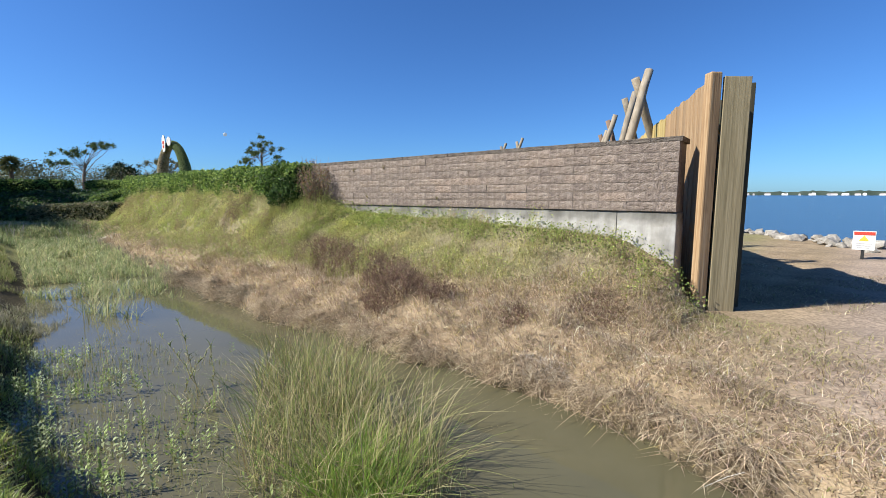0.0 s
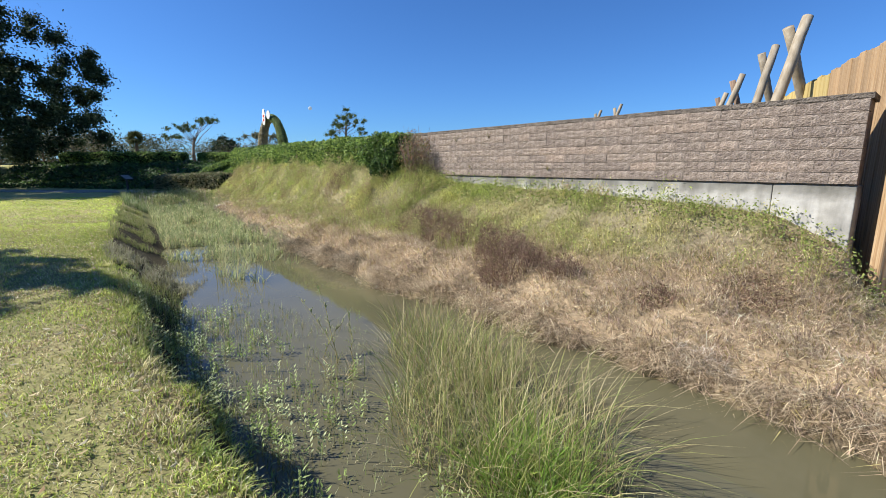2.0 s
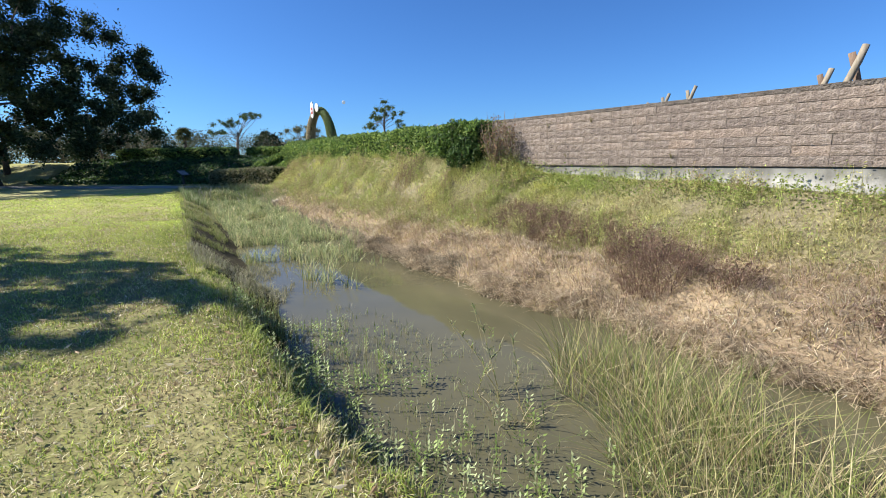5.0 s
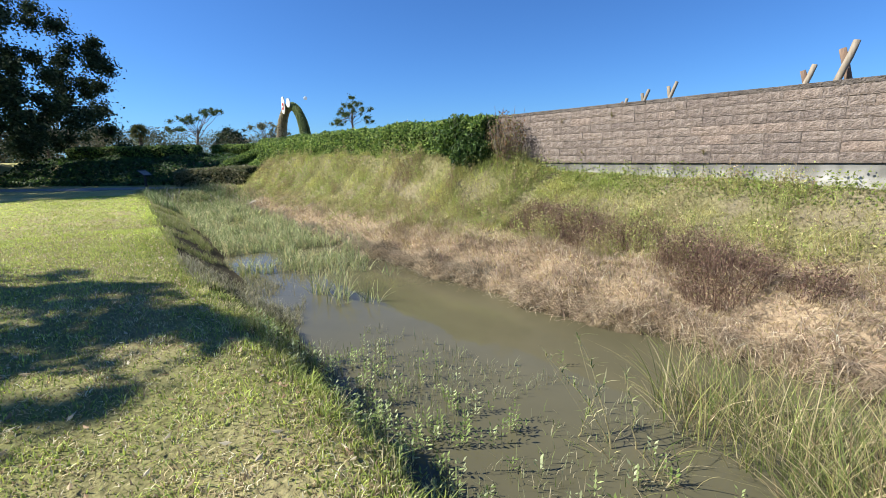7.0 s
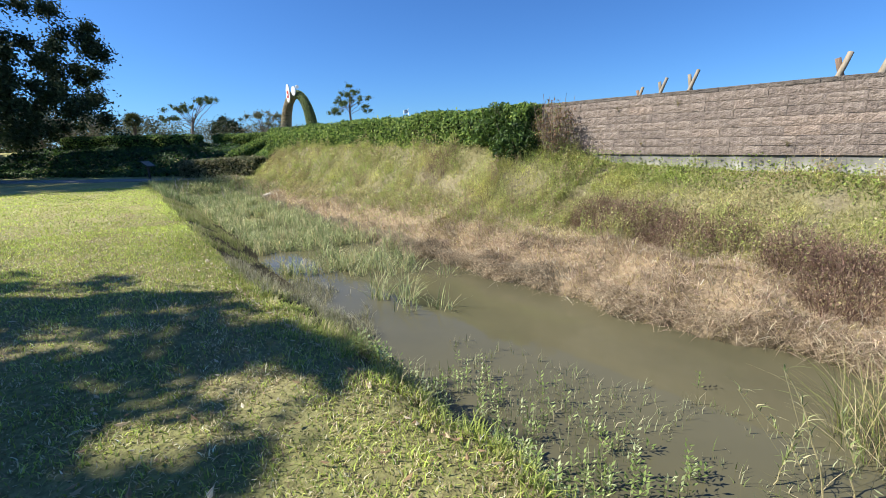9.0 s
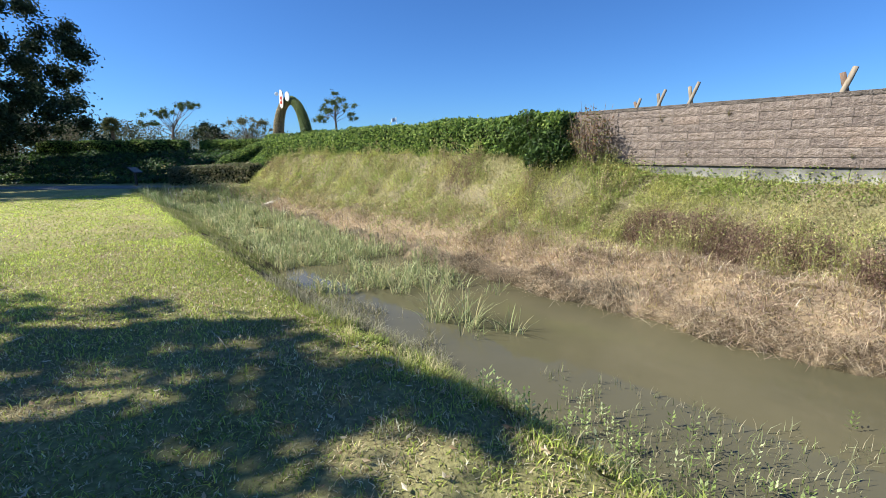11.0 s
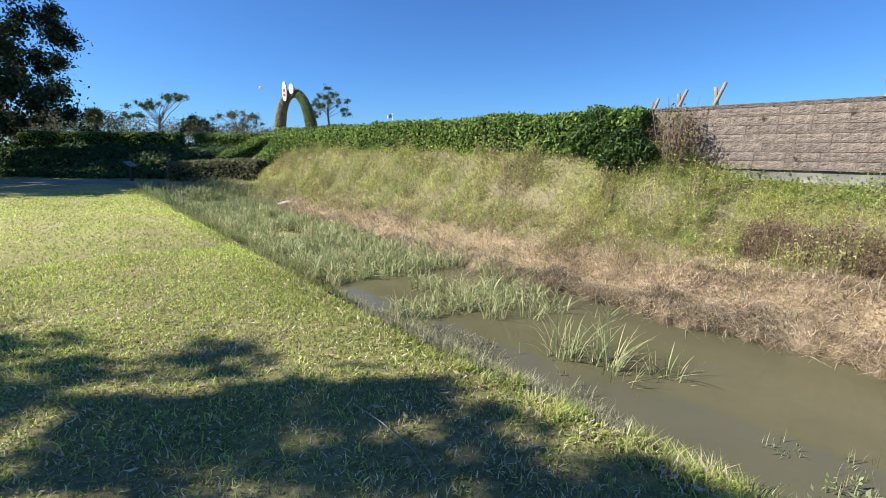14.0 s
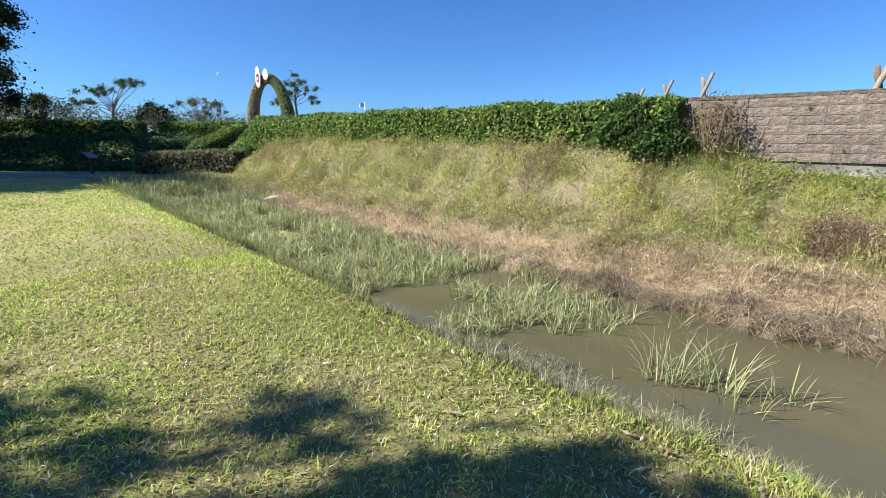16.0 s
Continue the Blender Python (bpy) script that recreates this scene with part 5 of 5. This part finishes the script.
# upright leafy weeds on the upper bank
def standing_weeds():
    n = 4200
    s, e = 2.0 + rng.random(n) ** 1.25 * 23, rng.uniform(0.7, 4.0, n)
    w = shore(s) + e
    x, y = xy(s, w)
    p = patchy(x, y, 1.1, 4.5)
    keep = (w < wall_w(s) - 0.15) & (p > 0.34) & (patchy(x, y, 2.6, 7.0) < 0.6) & (rng.random(n) < np.interp(s, [2.5, 7], [0.2, 1.0])) & (e > np.interp(s, [0, 3, 6, 10, 26], [2.5, 1.8, 1.2, 0.9, 0.6]))
    s, x, y, p = s[keep], x[keep], y[keep], p[keep]
    B, H, T, LP, LT = [], [], [], [], []
    kinds = (((0.30, 0.35, 0.10), (0.39, 0.42, 0.14)), ((0.31, 0.23, 0.14), (0.38, 0.30, 0.19)), ((0.34, 0.32, 0.12), (0.43, 0.40, 0.17)))
    for i in range(len(s)):
        k = rng.integers(2, 6)
        c = kinds[rng.integers(0, 3)]
        h = rng.uniform(0.13, 0.4, k) * (0.6 + p[i])
        bx, by = x[i] + rng.normal(0, 0.06, k), y[i] + rng.normal(0, 0.06, k)
        bz = height(bx, by)
        B.append(np.c_[bx, by, bz])
        H.append(h)
        T.append(tints(k, *c))
        for j in range(k):
            m = 7
            t = rng.uniform(0.2, 1.0, m)
            LP.append(np.c_[bx[j] + rng.normal(0, 0.035, m), by[j] + rng.normal(0, 0.035, m), bz[j] + h[j] * t])
            LT.append(tints(m, *c, spread=0.25))
    B, H, T, LP, LT = (np.concatenate(a) for a in (B, H, T, LP, LT))
    v1, f1, t1 = blades(B, H * 1.1, np.full(len(H), 0.006), rng.random(len(H)) * 6.28, rng.uniform(0, 0.5, len(H)), T, 3)
    v2, f2, t2 = leaves(LP, rng.uniform(0.02, 0.046, len(LP)) * np.interp(LP[:, 1], [8, 18], [1.0, 1.5]), LT, None, 0.5)
    f2 = np.concatenate([f2[:, [0, 1, 2]], f2[:, [0, 2, 3]]])
    return tagged(arrays("standing_weeds", np.r_[v1, v2], np.r_[f1, f2 + len(v1)], M_LEAF, np.r_[t1, t2]), "green and brown weeds standing on the upper bank", "weeds", kind="stuff")


standing_weeds()


# tall grass clump standing in the water
def tall_clump(s, w, rs, rw, n, hmin, hmax, width, label, colours, lean=(0.15, 0.9), spread_out=1.0):
    a, q = rng.random(n) * 6.283, np.sqrt(rng.random(n))
    ss_, ww_ = s + np.cos(a) * q * rs, w + np.sin(a) * q * rw
    x, y = xy(ss_, ww_)
    z = np.maximum(height(x, y), WATER_Z - 0.12)
    az = np.where(rng.random(n) < 0.3, np.arctan2(y - xy(s, w)[1], x - xy(s, w)[0]), rng.uniform(-0.9, 3.6, n)) + rng.normal(0, 0.5, n)
    tint = tints(n, *colours, spread=0.2)
    hts, wid, lean_ = rng.uniform(hmin, hmax, n), rng.uniform(0.6, 1.2, n) * width, rng.uniform(*lean, n)
    ob = tagged(new("grass_clump"), label, "grass", "water-edge grasses")
    ob.location = (*xy(s, w), WATER_Z)
    k = max(1, min(7, n // 18))
    group = ((a / 6.283 * k).astype(int) + (q < 0.4) * (k // 2)) % k
    for i in range(k):
        g = group == i
        if g.any():
            v, f, t = blades(np.c_[x, y, z][g] - np.array(ob.location), hts[g], wid[g], az[g], lean_[g], tint[g], 5)
            arrays("tuft", v, f, M_GRASS, t, ob)
    return ob


CORD = ((0.20, 0.235, 0.065), (0.29, 0.30, 0.10), (0.40, 0.355, 0.17), (0.13, 0.175, 0.045), (0.47, 0.40, 0.235), (0.25, 0.19, 0.1))
tall_clump(2.85, 1.8, 1.0, 0.68, 1900, 0.25, 0.95, 0.0065, "tall yellow-green cordgrass standing in the ditch", CORD, (0.1, 1.15))
tall_clump(4.05, 2.3, 0.85, 0.5, 1200, 0.25, 0.85, 0.0065, "thin yellow-green cordgrass standing in the ditch", CORD)
tall_clump(2.3, 1.6, 0.35, 0.32, 900, 0.3, 0.62, 0.008, "fresh green tuft of tall grass", ((0.15, 0.26, 0.035), (0.20, 0.31, 0.05), (0.28, 0.31, 0.08)))


def water_stalk(s, w, hgt, lean, az, seed):
    """A slim dead-topped stalk with small narrow leaves set alternately along it."""
    r = np.random.default_rng(seed)
    bx, by = xy(s, w)
    ob = thing("water_stalk", (bx, by, WATER_Z - 0.1), "lone slender pale stalk with narrow leaves in the water", "stalk", "lone stalks")
    n = 9
    t = np.linspace(0, 1, n)
    path = np.c_[np.cos(az) * lean * hgt * t ** 1.5 + r.normal(0, 0.008, n), np.sin(az) * lean * hgt * t ** 1.5 + r.normal(0, 0.008, n), (hgt + 0.1) * t * (1 - 0.15 * lean * t)]
    v, f = tube_arrays(path, np.linspace(0.006, 0.002, n), 5)
    arrays("stem", v, f, M_GRASS, tints(len(v), (0.42, 0.37, 0.2), spread=0.05), ob)
    m = 22
    q = r.uniform(0.3, 1.0, m) * (n - 1)
    base = np.c_[[np.interp(q, np.arange(n), path[:, a]) for a in range(3)]].T
    v, f, tt = blades(base, r.uniform(0.05, 0.13, m), np.full(m, 0.011), r.random(m) * 6.28, r.uniform(0.4, 1.3, m), tints(m, (0.36, 0.38, 0.18), (0.45, 0.42, 0.24), (0.25, 0.3, 0.11)), 3)
    tagged(arrays("narrow_leaves", v, f, M_GRASS, tt, ob), kind="stuff")


for k, (a, b, h, l, z_) in enumerate(((4.72, 1.38, 0.8, 0.35, 2.6), (4.76, 1.42, 0.68, 0.7, 2.9), (4.6, 1.5, 0.55, 0.3, 2.2), (4.95, 1.3, 0.42, 0.6, 0.6))):
    water_stalk(a, b, h, l, z_, k)
tall_clump(4.5, 1.35, 0.35, 0.22, 60, 0.15, 0.4, 0.008, "lone slender stalks in the water", CORD, (0.3, 1.2))

# reeds filling the head of the ditch
REED = ((0.28, 0.325, 0.145), (0.36, 0.395, 0.19), (0.48, 0.49, 0.27), (0.2, 0.25, 0.1), (0.47, 0.42, 0.23))


def reeds():
    """Leafy reed plants: a stalk and four leaves leaving it at different heights."""
    n = 7200
    s = 9.6 + rng.random(n) ** 0.8 * 16
    w = crest(s) + rng.uniform(0.3, 1, n) * (shore(s) + 0.1 - crest(s))
    p = patchy(*xy(s, w), 1.2, 3.0)
    limit = np.interp((w - crest(s)) / (shore(s) - crest(s)), [0, 0.25, 0.5, 0.8, 1.0], [12.6, 11.6, 10.9, 10.2, 10.9])
    keep = (s > limit + 0.8 * (p - 0.5)) & (p > 0.34)
    s, w = s[keep], w[keep]
    x, y = xy(s, w)
    m = len(s)
    z = np.maximum(height(x, y), WATER_Z - 0.05)
    big = patchy(x, y, 2.9, 6.0)
    h = rng.uniform(0.18, 0.48, m) * (0.7 + 0.6 * big) * np.interp(s, [10, 16, 22, 26], [1.0, 0.9, 0.9, 0.7])
    wid = np.interp(s, [10, 25], [1, 1.9])
    tone = tints(m, *REED, spread=0.22)
    V, F, T, o = [], [], [], 0
    az0 = rng.random(m) * 6.28
    for k, (up, part_h, lean) in enumerate(((0.0, 1.0, (0.02, 0.35)), (0.12, 0.62, (0.5, 1.3)), (0.28, 0.6, (0.5, 1.4)), (0.42, 0.5, (0.4, 1.3)), (0.05, 0.5, (0.7, 1.6)))):
        base = np.c_[x, y, z + up * h]
        v, f, t = blades(base, h * part_h * rng.uniform(0.75, 1.2, m), rng.uniform(0.008, 0.016, m) * wid * (0.6 if k == 0 else 1.0), az0 + k * 2.5 + rng.normal(0, 0.4, m), rng.uniform(*lean, m), tone * rng.uniform(0.85, 1.2, (m, 1)), 3)
        V.append(v)
        F.append(f + o)
        T.append(t)
        o += len(v)
    return tagged(arrays("reeds", np.concatenate(V), np.concatenate(F), M_GRASS, np.concatenate(T)), "pale green reeds growing in shallow water", "reeds", kind="stuff")


reeds()
for s, w, n, hh_ in ((9.5, 1.22, 70, 0.5), (9.12, 1.38, 60, 0.48), (8.63, 1.6, 34, 0.36), (8.88, 1.22, 26, 0.32), (10.7, 1.5, 60, 0.42), (11.15, 1.35, 70, 0.42), (10.3, 2.3, 50, 0.36), (9.75, 2.55, 40, 0.26), (10.4, 1.9, 50, 0.4)):
    tall_clump(s, w, 0.16, 0.14, n, hh_ * 0.55, hh_ * 1.5, 0.012, "isolated pale green reed tuft in the water", REED, (0.05, 0.85))


# leafy water weeds in the shallows
def water_weed():
    """Leafy weeds on upright stalks, their pointed leaves in pairs, thickest along the bank."""
    n = 900
    s = rng.uniform(0.6, 7.4, n)
    w = crest(s) + 0.1 + np.abs(rng.normal(0, 0.62, n)) * np.interp(s, [1, 4, 7.4], [1.4, 1.3, 0.9])
    x, y = xy(s, w)
    p = patchy(x, y, 2.2, 6.0)
    keep = (p > 0.2 + 0.2 * rng.random(n) + 0.1 * np.clip(w - crest(s) - 0.3, 0, 1.2)) & (w < 2.2)
    x, y, e = x[keep], y[keep], (w - crest(s))[keep]
    P, T, A, B, H = [], [], [], [], []
    for i in range(len(x)):
        z = max(zc(x[i], y[i]), WATER_Z)
        h = rng.uniform(0.05, 0.21) * (1.15 if e[i] < 0.6 else 0.85)
        pairs = 3 + int(h / 0.035)
        az = rng.random() * 6.28
        tone = tints(1, (0.24, 0.32, 0.09), (0.33, 0.40, 0.16), (0.18, 0.25, 0.07), (0.42, 0.47, 0.25))
        for k in range(pairs):
            a, up = az + k * 1.57, 0.01 + h * (k + 0.4) / pairs
            for sg in (-1, 1):
                dx, dy = math.cos(a) * sg, math.sin(a) * sg
                P.append((x[i] + dx * 0.022, y[i] + dy * 0.022, z + up + 0.008))
                A.append((dx * 0.5, dy * 0.5, -0.7))
                T.append(tone[0] * rng.uniform(0.75, 1.25))
        B.append((x[i], y[i], z - 0.03))
        H.append(h + 0.04)
    P, T, A, B, H = np.array(P), np.array(T).clip(0, 0.8), np.array(A), np.array(B), np.array(H)
    out = A * np.array([1, 1, 0])
    out /= np.linalg.norm(out, axis=1)[:, None]
    size = rng.uniform(0.022, 0.048, len(P))[:, None]
    tilt = rng.uniform(0.1, 1.5, (len(P), 1))
    tip = out + np.c_[np.zeros((len(P), 2)), tilt]
    tip /= np.linalg.norm(tip, axis=1)[:, None]
    side = np.c_[-out[:, 1], out[:, 0], np.zeros(len(P))] * size * 0.2
    v2 = np.stack([P - tip * size * 0.3, P + tip * size * 0.2 + side, P + tip * size * 0.75, P + tip * size * 0.2 - side], 1).reshape(-1, 3)
    f2 = np.arange(len(v2)).reshape(-1, 4)
    v1, f1, t1 = blades(B, H, np.full(len(H), 0.006), rng.random(len(H)) * 6.28, rng.uniform(0, 0.25, len(H)), tints(len(H), (0.22, 0.26, 0.09), (0.3, 0.28, 0.15)), 2)
    f2 = np.concatenate([f2[:, [0, 1, 2]], f2[:, [0, 2, 3]]])
    return tagged(arrays("water_weeds", np.r_[v1, v2], np.r_[f1, f2 + len(v1)], M_LEAF, np.r_[t1, np.repeat(T, 4, 0)]), "small leafy green weeds standing in the shallows", "weeds", kind="stuff")


water_weed()


# short pale sprouts standing in the shallows
n = 5200
s = rng.uniform(1.6, 7.8, n)
w = crest(s) + 0.35 + rng.random(n) ** 1.3 * np.interp(s, [1.6, 5, 7.8], [1.9, 2.0, 1.3])
x, y = xy(s, w)
keep = patchy(x, y, 2.6, 2.5) > 0.42
x, y = x[keep], y[keep]
m = len(x)
v, f, t = blades(np.c_[x, y, np.maximum(height(x, y), WATER_Z - 0.02)], rng.uniform(0.05, 0.16, m), rng.uniform(0.004, 0.008, m), rng.random(m) * 6.28, rng.uniform(0.0, 0.8, m), tints(m, (0.25, 0.28, 0.14), (0.33, 0.35, 0.2), (0.2, 0.25, 0.09), (0.38, 0.34, 0.22)), 2)
tagged(arrays("water_sprouts", v, f, M_GRASS, t), "short pale sprouts standing in the shallow water", "weeds", kind="stuff")

# fine tangled fringe where the lawn meets the water
def fringe():
    n = 26000
    s = np.where(rng.random(n) < 0.12, rng.uniform(8, 11.5, n), rng.uniform(0.0, 22, n))
    w = crest(s) + rng.uniform(0.02, 1, n) * np.interp(s, [0, 6, 8, 9.5, 10.5, 13, 22], [0.55, 0.5, 0.8, 1.5, 1.35, 0.9, 0.6])
    x, y = xy(s, w)
    p = patchy(x, y, 2.2, 8.0)
    keep = p > np.interp(s, [0, 6, 9, 22], [0.55, 0.5, 0.42, 0.5])
    s, w, x, y = s[keep], w[keep], x[keep], y[keep]
    hs, hw = rng.uniform(22, 27.5, 7000), rng.uniform(-0.2, 4.0, 7000)
    hx, hy = xy(hs, hw)
    s, w, x, y = np.r_[s, hs], np.r_[w, hw], np.r_[x, hx], np.r_[y, hy]
    m = len(s)
    z = np.maximum(height(x, y), WATER_Z - 0.03)
    pale = ((s > 8.3) & (s < 11))[:, None]
    tint = np.where(pale, tints(m, (0.27, 0.25, 0.16), (0.35, 0.33, 0.23), (0.2, 0.21, 0.1)), tints(m, (0.18, 0.22, 0.06), (0.25, 0.28, 0.09), (0.33, 0.3, 0.16)))
    v, f, t = blades(np.c_[x, y, z], rng.uniform(0.05, 0.2, m), rng.uniform(0.005, 0.010, m), rng.random(m) * 6.28, rng.uniform(0.1, 1.1, m), tint, 2)
    return tagged(arrays("edge_grass", v, f, M_GRASS, t), "tangled pale grass along the water's edge", "grass", kind="stuff")


fringe()


# ragged tufts hanging over the lawn's cut edge
n = 230
ts = rng.uniform(0.4, 9.5, n)
tw = crest(ts) + rng.uniform(-0.06, 0.34, n)
k = 26
bs, bw = np.repeat(ts, k) + rng.normal(0, 0.035, n * k), np.repeat(tw, k) + rng.normal(0, 0.03, n * k)
bx_, by_ = xy(bs, bw)
size = np.repeat(rng.uniform(0.05, 0.14, n), k) * rng.uniform(0.5, 1.2, n * k)
tone = np.repeat(tints(n, (0.30, 0.35, 0.08), (0.40, 0.42, 0.12), (0.46, 0.41, 0.22), (0.2, 0.26, 0.06)), k, 0) * rng.uniform(0.75, 1.25, (n * k, 1))
v, f, t = blades(np.c_[bx_, by_, height(bx_, by_) - 0.01], size, rng.uniform(0.005, 0.01, n * k), math.atan2(NY, NX) + rng.normal(0, 1.1, n * k), rng.uniform(0.1, 1.5, n * k), tone, 3)
tagged(arrays("edge_tufts", v, f, M_GRASS, t), "ragged grass tufts over the lawn's cut edge", "grass", kind="stuff")
n = 9000
bs = rng.uniform(0.3, 12.0, n)
bw = shore(bs) + rng.uniform(0.02, 0.3, n)
bx_, by_ = xy(bs, bw)
keep = patchy(bx_, by_, 3.4, 2.0) > 0.3
bx_, by_ = bx_[keep], by_[keep]
m = len(bx_)
v, f, t = blades(np.c_[bx_, by_, height(bx_, by_) + rng.uniform(0, 0.06, m)], rng.uniform(0.07, 0.2, m), rng.uniform(0.005, 0.009, m), math.atan2(-NY, -NX) + rng.normal(0, 0.7, m), rng.uniform(1.2, 2.6, m), tints(m, (0.45, 0.36, 0.25), (0.34, 0.26, 0.18), (0.56, 0.47, 0.33), (0.2, 0.15, 0.1), spread=0.3), 3)
tagged(arrays("hanging_straw", v, f, M_GRASS, t), "dead straw hanging over the waterline", "grass", kind="stuff")

# rank grass and a few dead stalks in the shade at the ditch's head
n = 5200
hs, hw = rng.uniform(21.5, 27.0, n), rng.uniform(0.1, 3.9, n)
hx, hy = xy(hs, hw)
v, f, t = blades(np.c_[hx, hy, height(hx, hy) - 0.02], rng.uniform(0.15, 0.5, n) * (0.6 + 0.8 * patchy(hx, hy, 1.6, 2.0)), rng.uniform(0.012, 0.024, n), rng.random(n) * 6.28, rng.uniform(0.1, 1.1, n), tints(n, (0.16, 0.22, 0.08), (0.22, 0.28, 0.12), (0.3, 0.3, 0.16)), 3)
tagged(arrays("rank_grass", v, f, M_GRASS, t), "rank green grass filling the ditch's shaded head", "grass", kind="stuff")
for k in range(11):
    hs, hw = 22.2 + rnd.random() * 3.2, 0.7 + rnd.random() * 2.8
    hx, hy = xy(hs, hw)
    h, a = rnd.uniform(0.4, 0.8), rnd.random() * 6.28
    v, f = tube_arrays([(hx, hy, zc(hx, hy) - 0.05), (hx + 0.03 * math.cos(a), hy + 0.03 * math.sin(a), zc(hx, hy) + h * 0.6), (hx + 0.16 * math.cos(a), hy + 0.16 * math.sin(a), zc(hx, hy) + h)], [0.006, 0.006, 0.012], 5)
    tagged(arrays("dead_stalk", v, f, M_DRIFT), "pale dead reed stalk at the ditch's head", "stalk", "dead stalks")

# weeds rooted in the wall's joints
for k, z in ((3.95, 1.27), (6.2, 1.3), (6.7, 1.95), (5.6, 1.98)):
    bx, by = wall_pt(k, 0.03)
    n = 26
    a = rng.uniform(0, 6.28, n)
    v1, f1, t1 = blades(np.tile([bx, by, z], (n, 1)), rng.uniform(0.06, 0.2, n), np.full(n, 0.005), np.arctan2(WALL_N[1], WALL_N[0]) + rng.normal(0, 1.2, n), rng.uniform(0.3, 1.4, n), tints(n, (0.25, 0.18, 0.1), (0.2, 0.2, 0.08)), 3)
    tagged(arrays("wall_weed", v1, f1, M_GRASS, t1), "dry little weed rooted in a wall joint", "weeds", "wall weeds")

# a long pale straw lying on the lawn
v, f = tube_arrays([(-7.62, 5.32, 0.055), (-7.45, 5.18, 0.06), (-7.25, 4.98, 0.055), (-7.12, 4.78, 0.05)], [0.002, 0.003, 0.002, 0.001], 5)
tagged(arrays("straw_stalk", v, f, M_DRIFT), "long pale dry stalk lying on the lawn", "stalk")

# a bleached matted tuft at the water's edge
n = 420
a, q = rng.random(n) * 6.283, np.sqrt(rng.random(n))
ts, tw = 2.35 + np.cos(a) * q * 0.3, 3.98 + np.sin(a) * q * 0.16
tx, ty = xy(ts, tw)
v, f, t = blades(np.c_[tx, ty, height(tx, ty)], rng.uniform(0.05, 0.16, n), rng.uniform(0.005, 0.009, n), rng.random(n) * 6.28, rng.uniform(0.6, 1.9, n), tints(n, (0.56, 0.5, 0.43), (0.45, 0.40, 0.34), (0.6, 0.54, 0.46)), 3)
tagged(arrays("pale_tuft", v, f, M_GRASS, t), "bleached grey matted grass tuft at the water's edge", "grass")
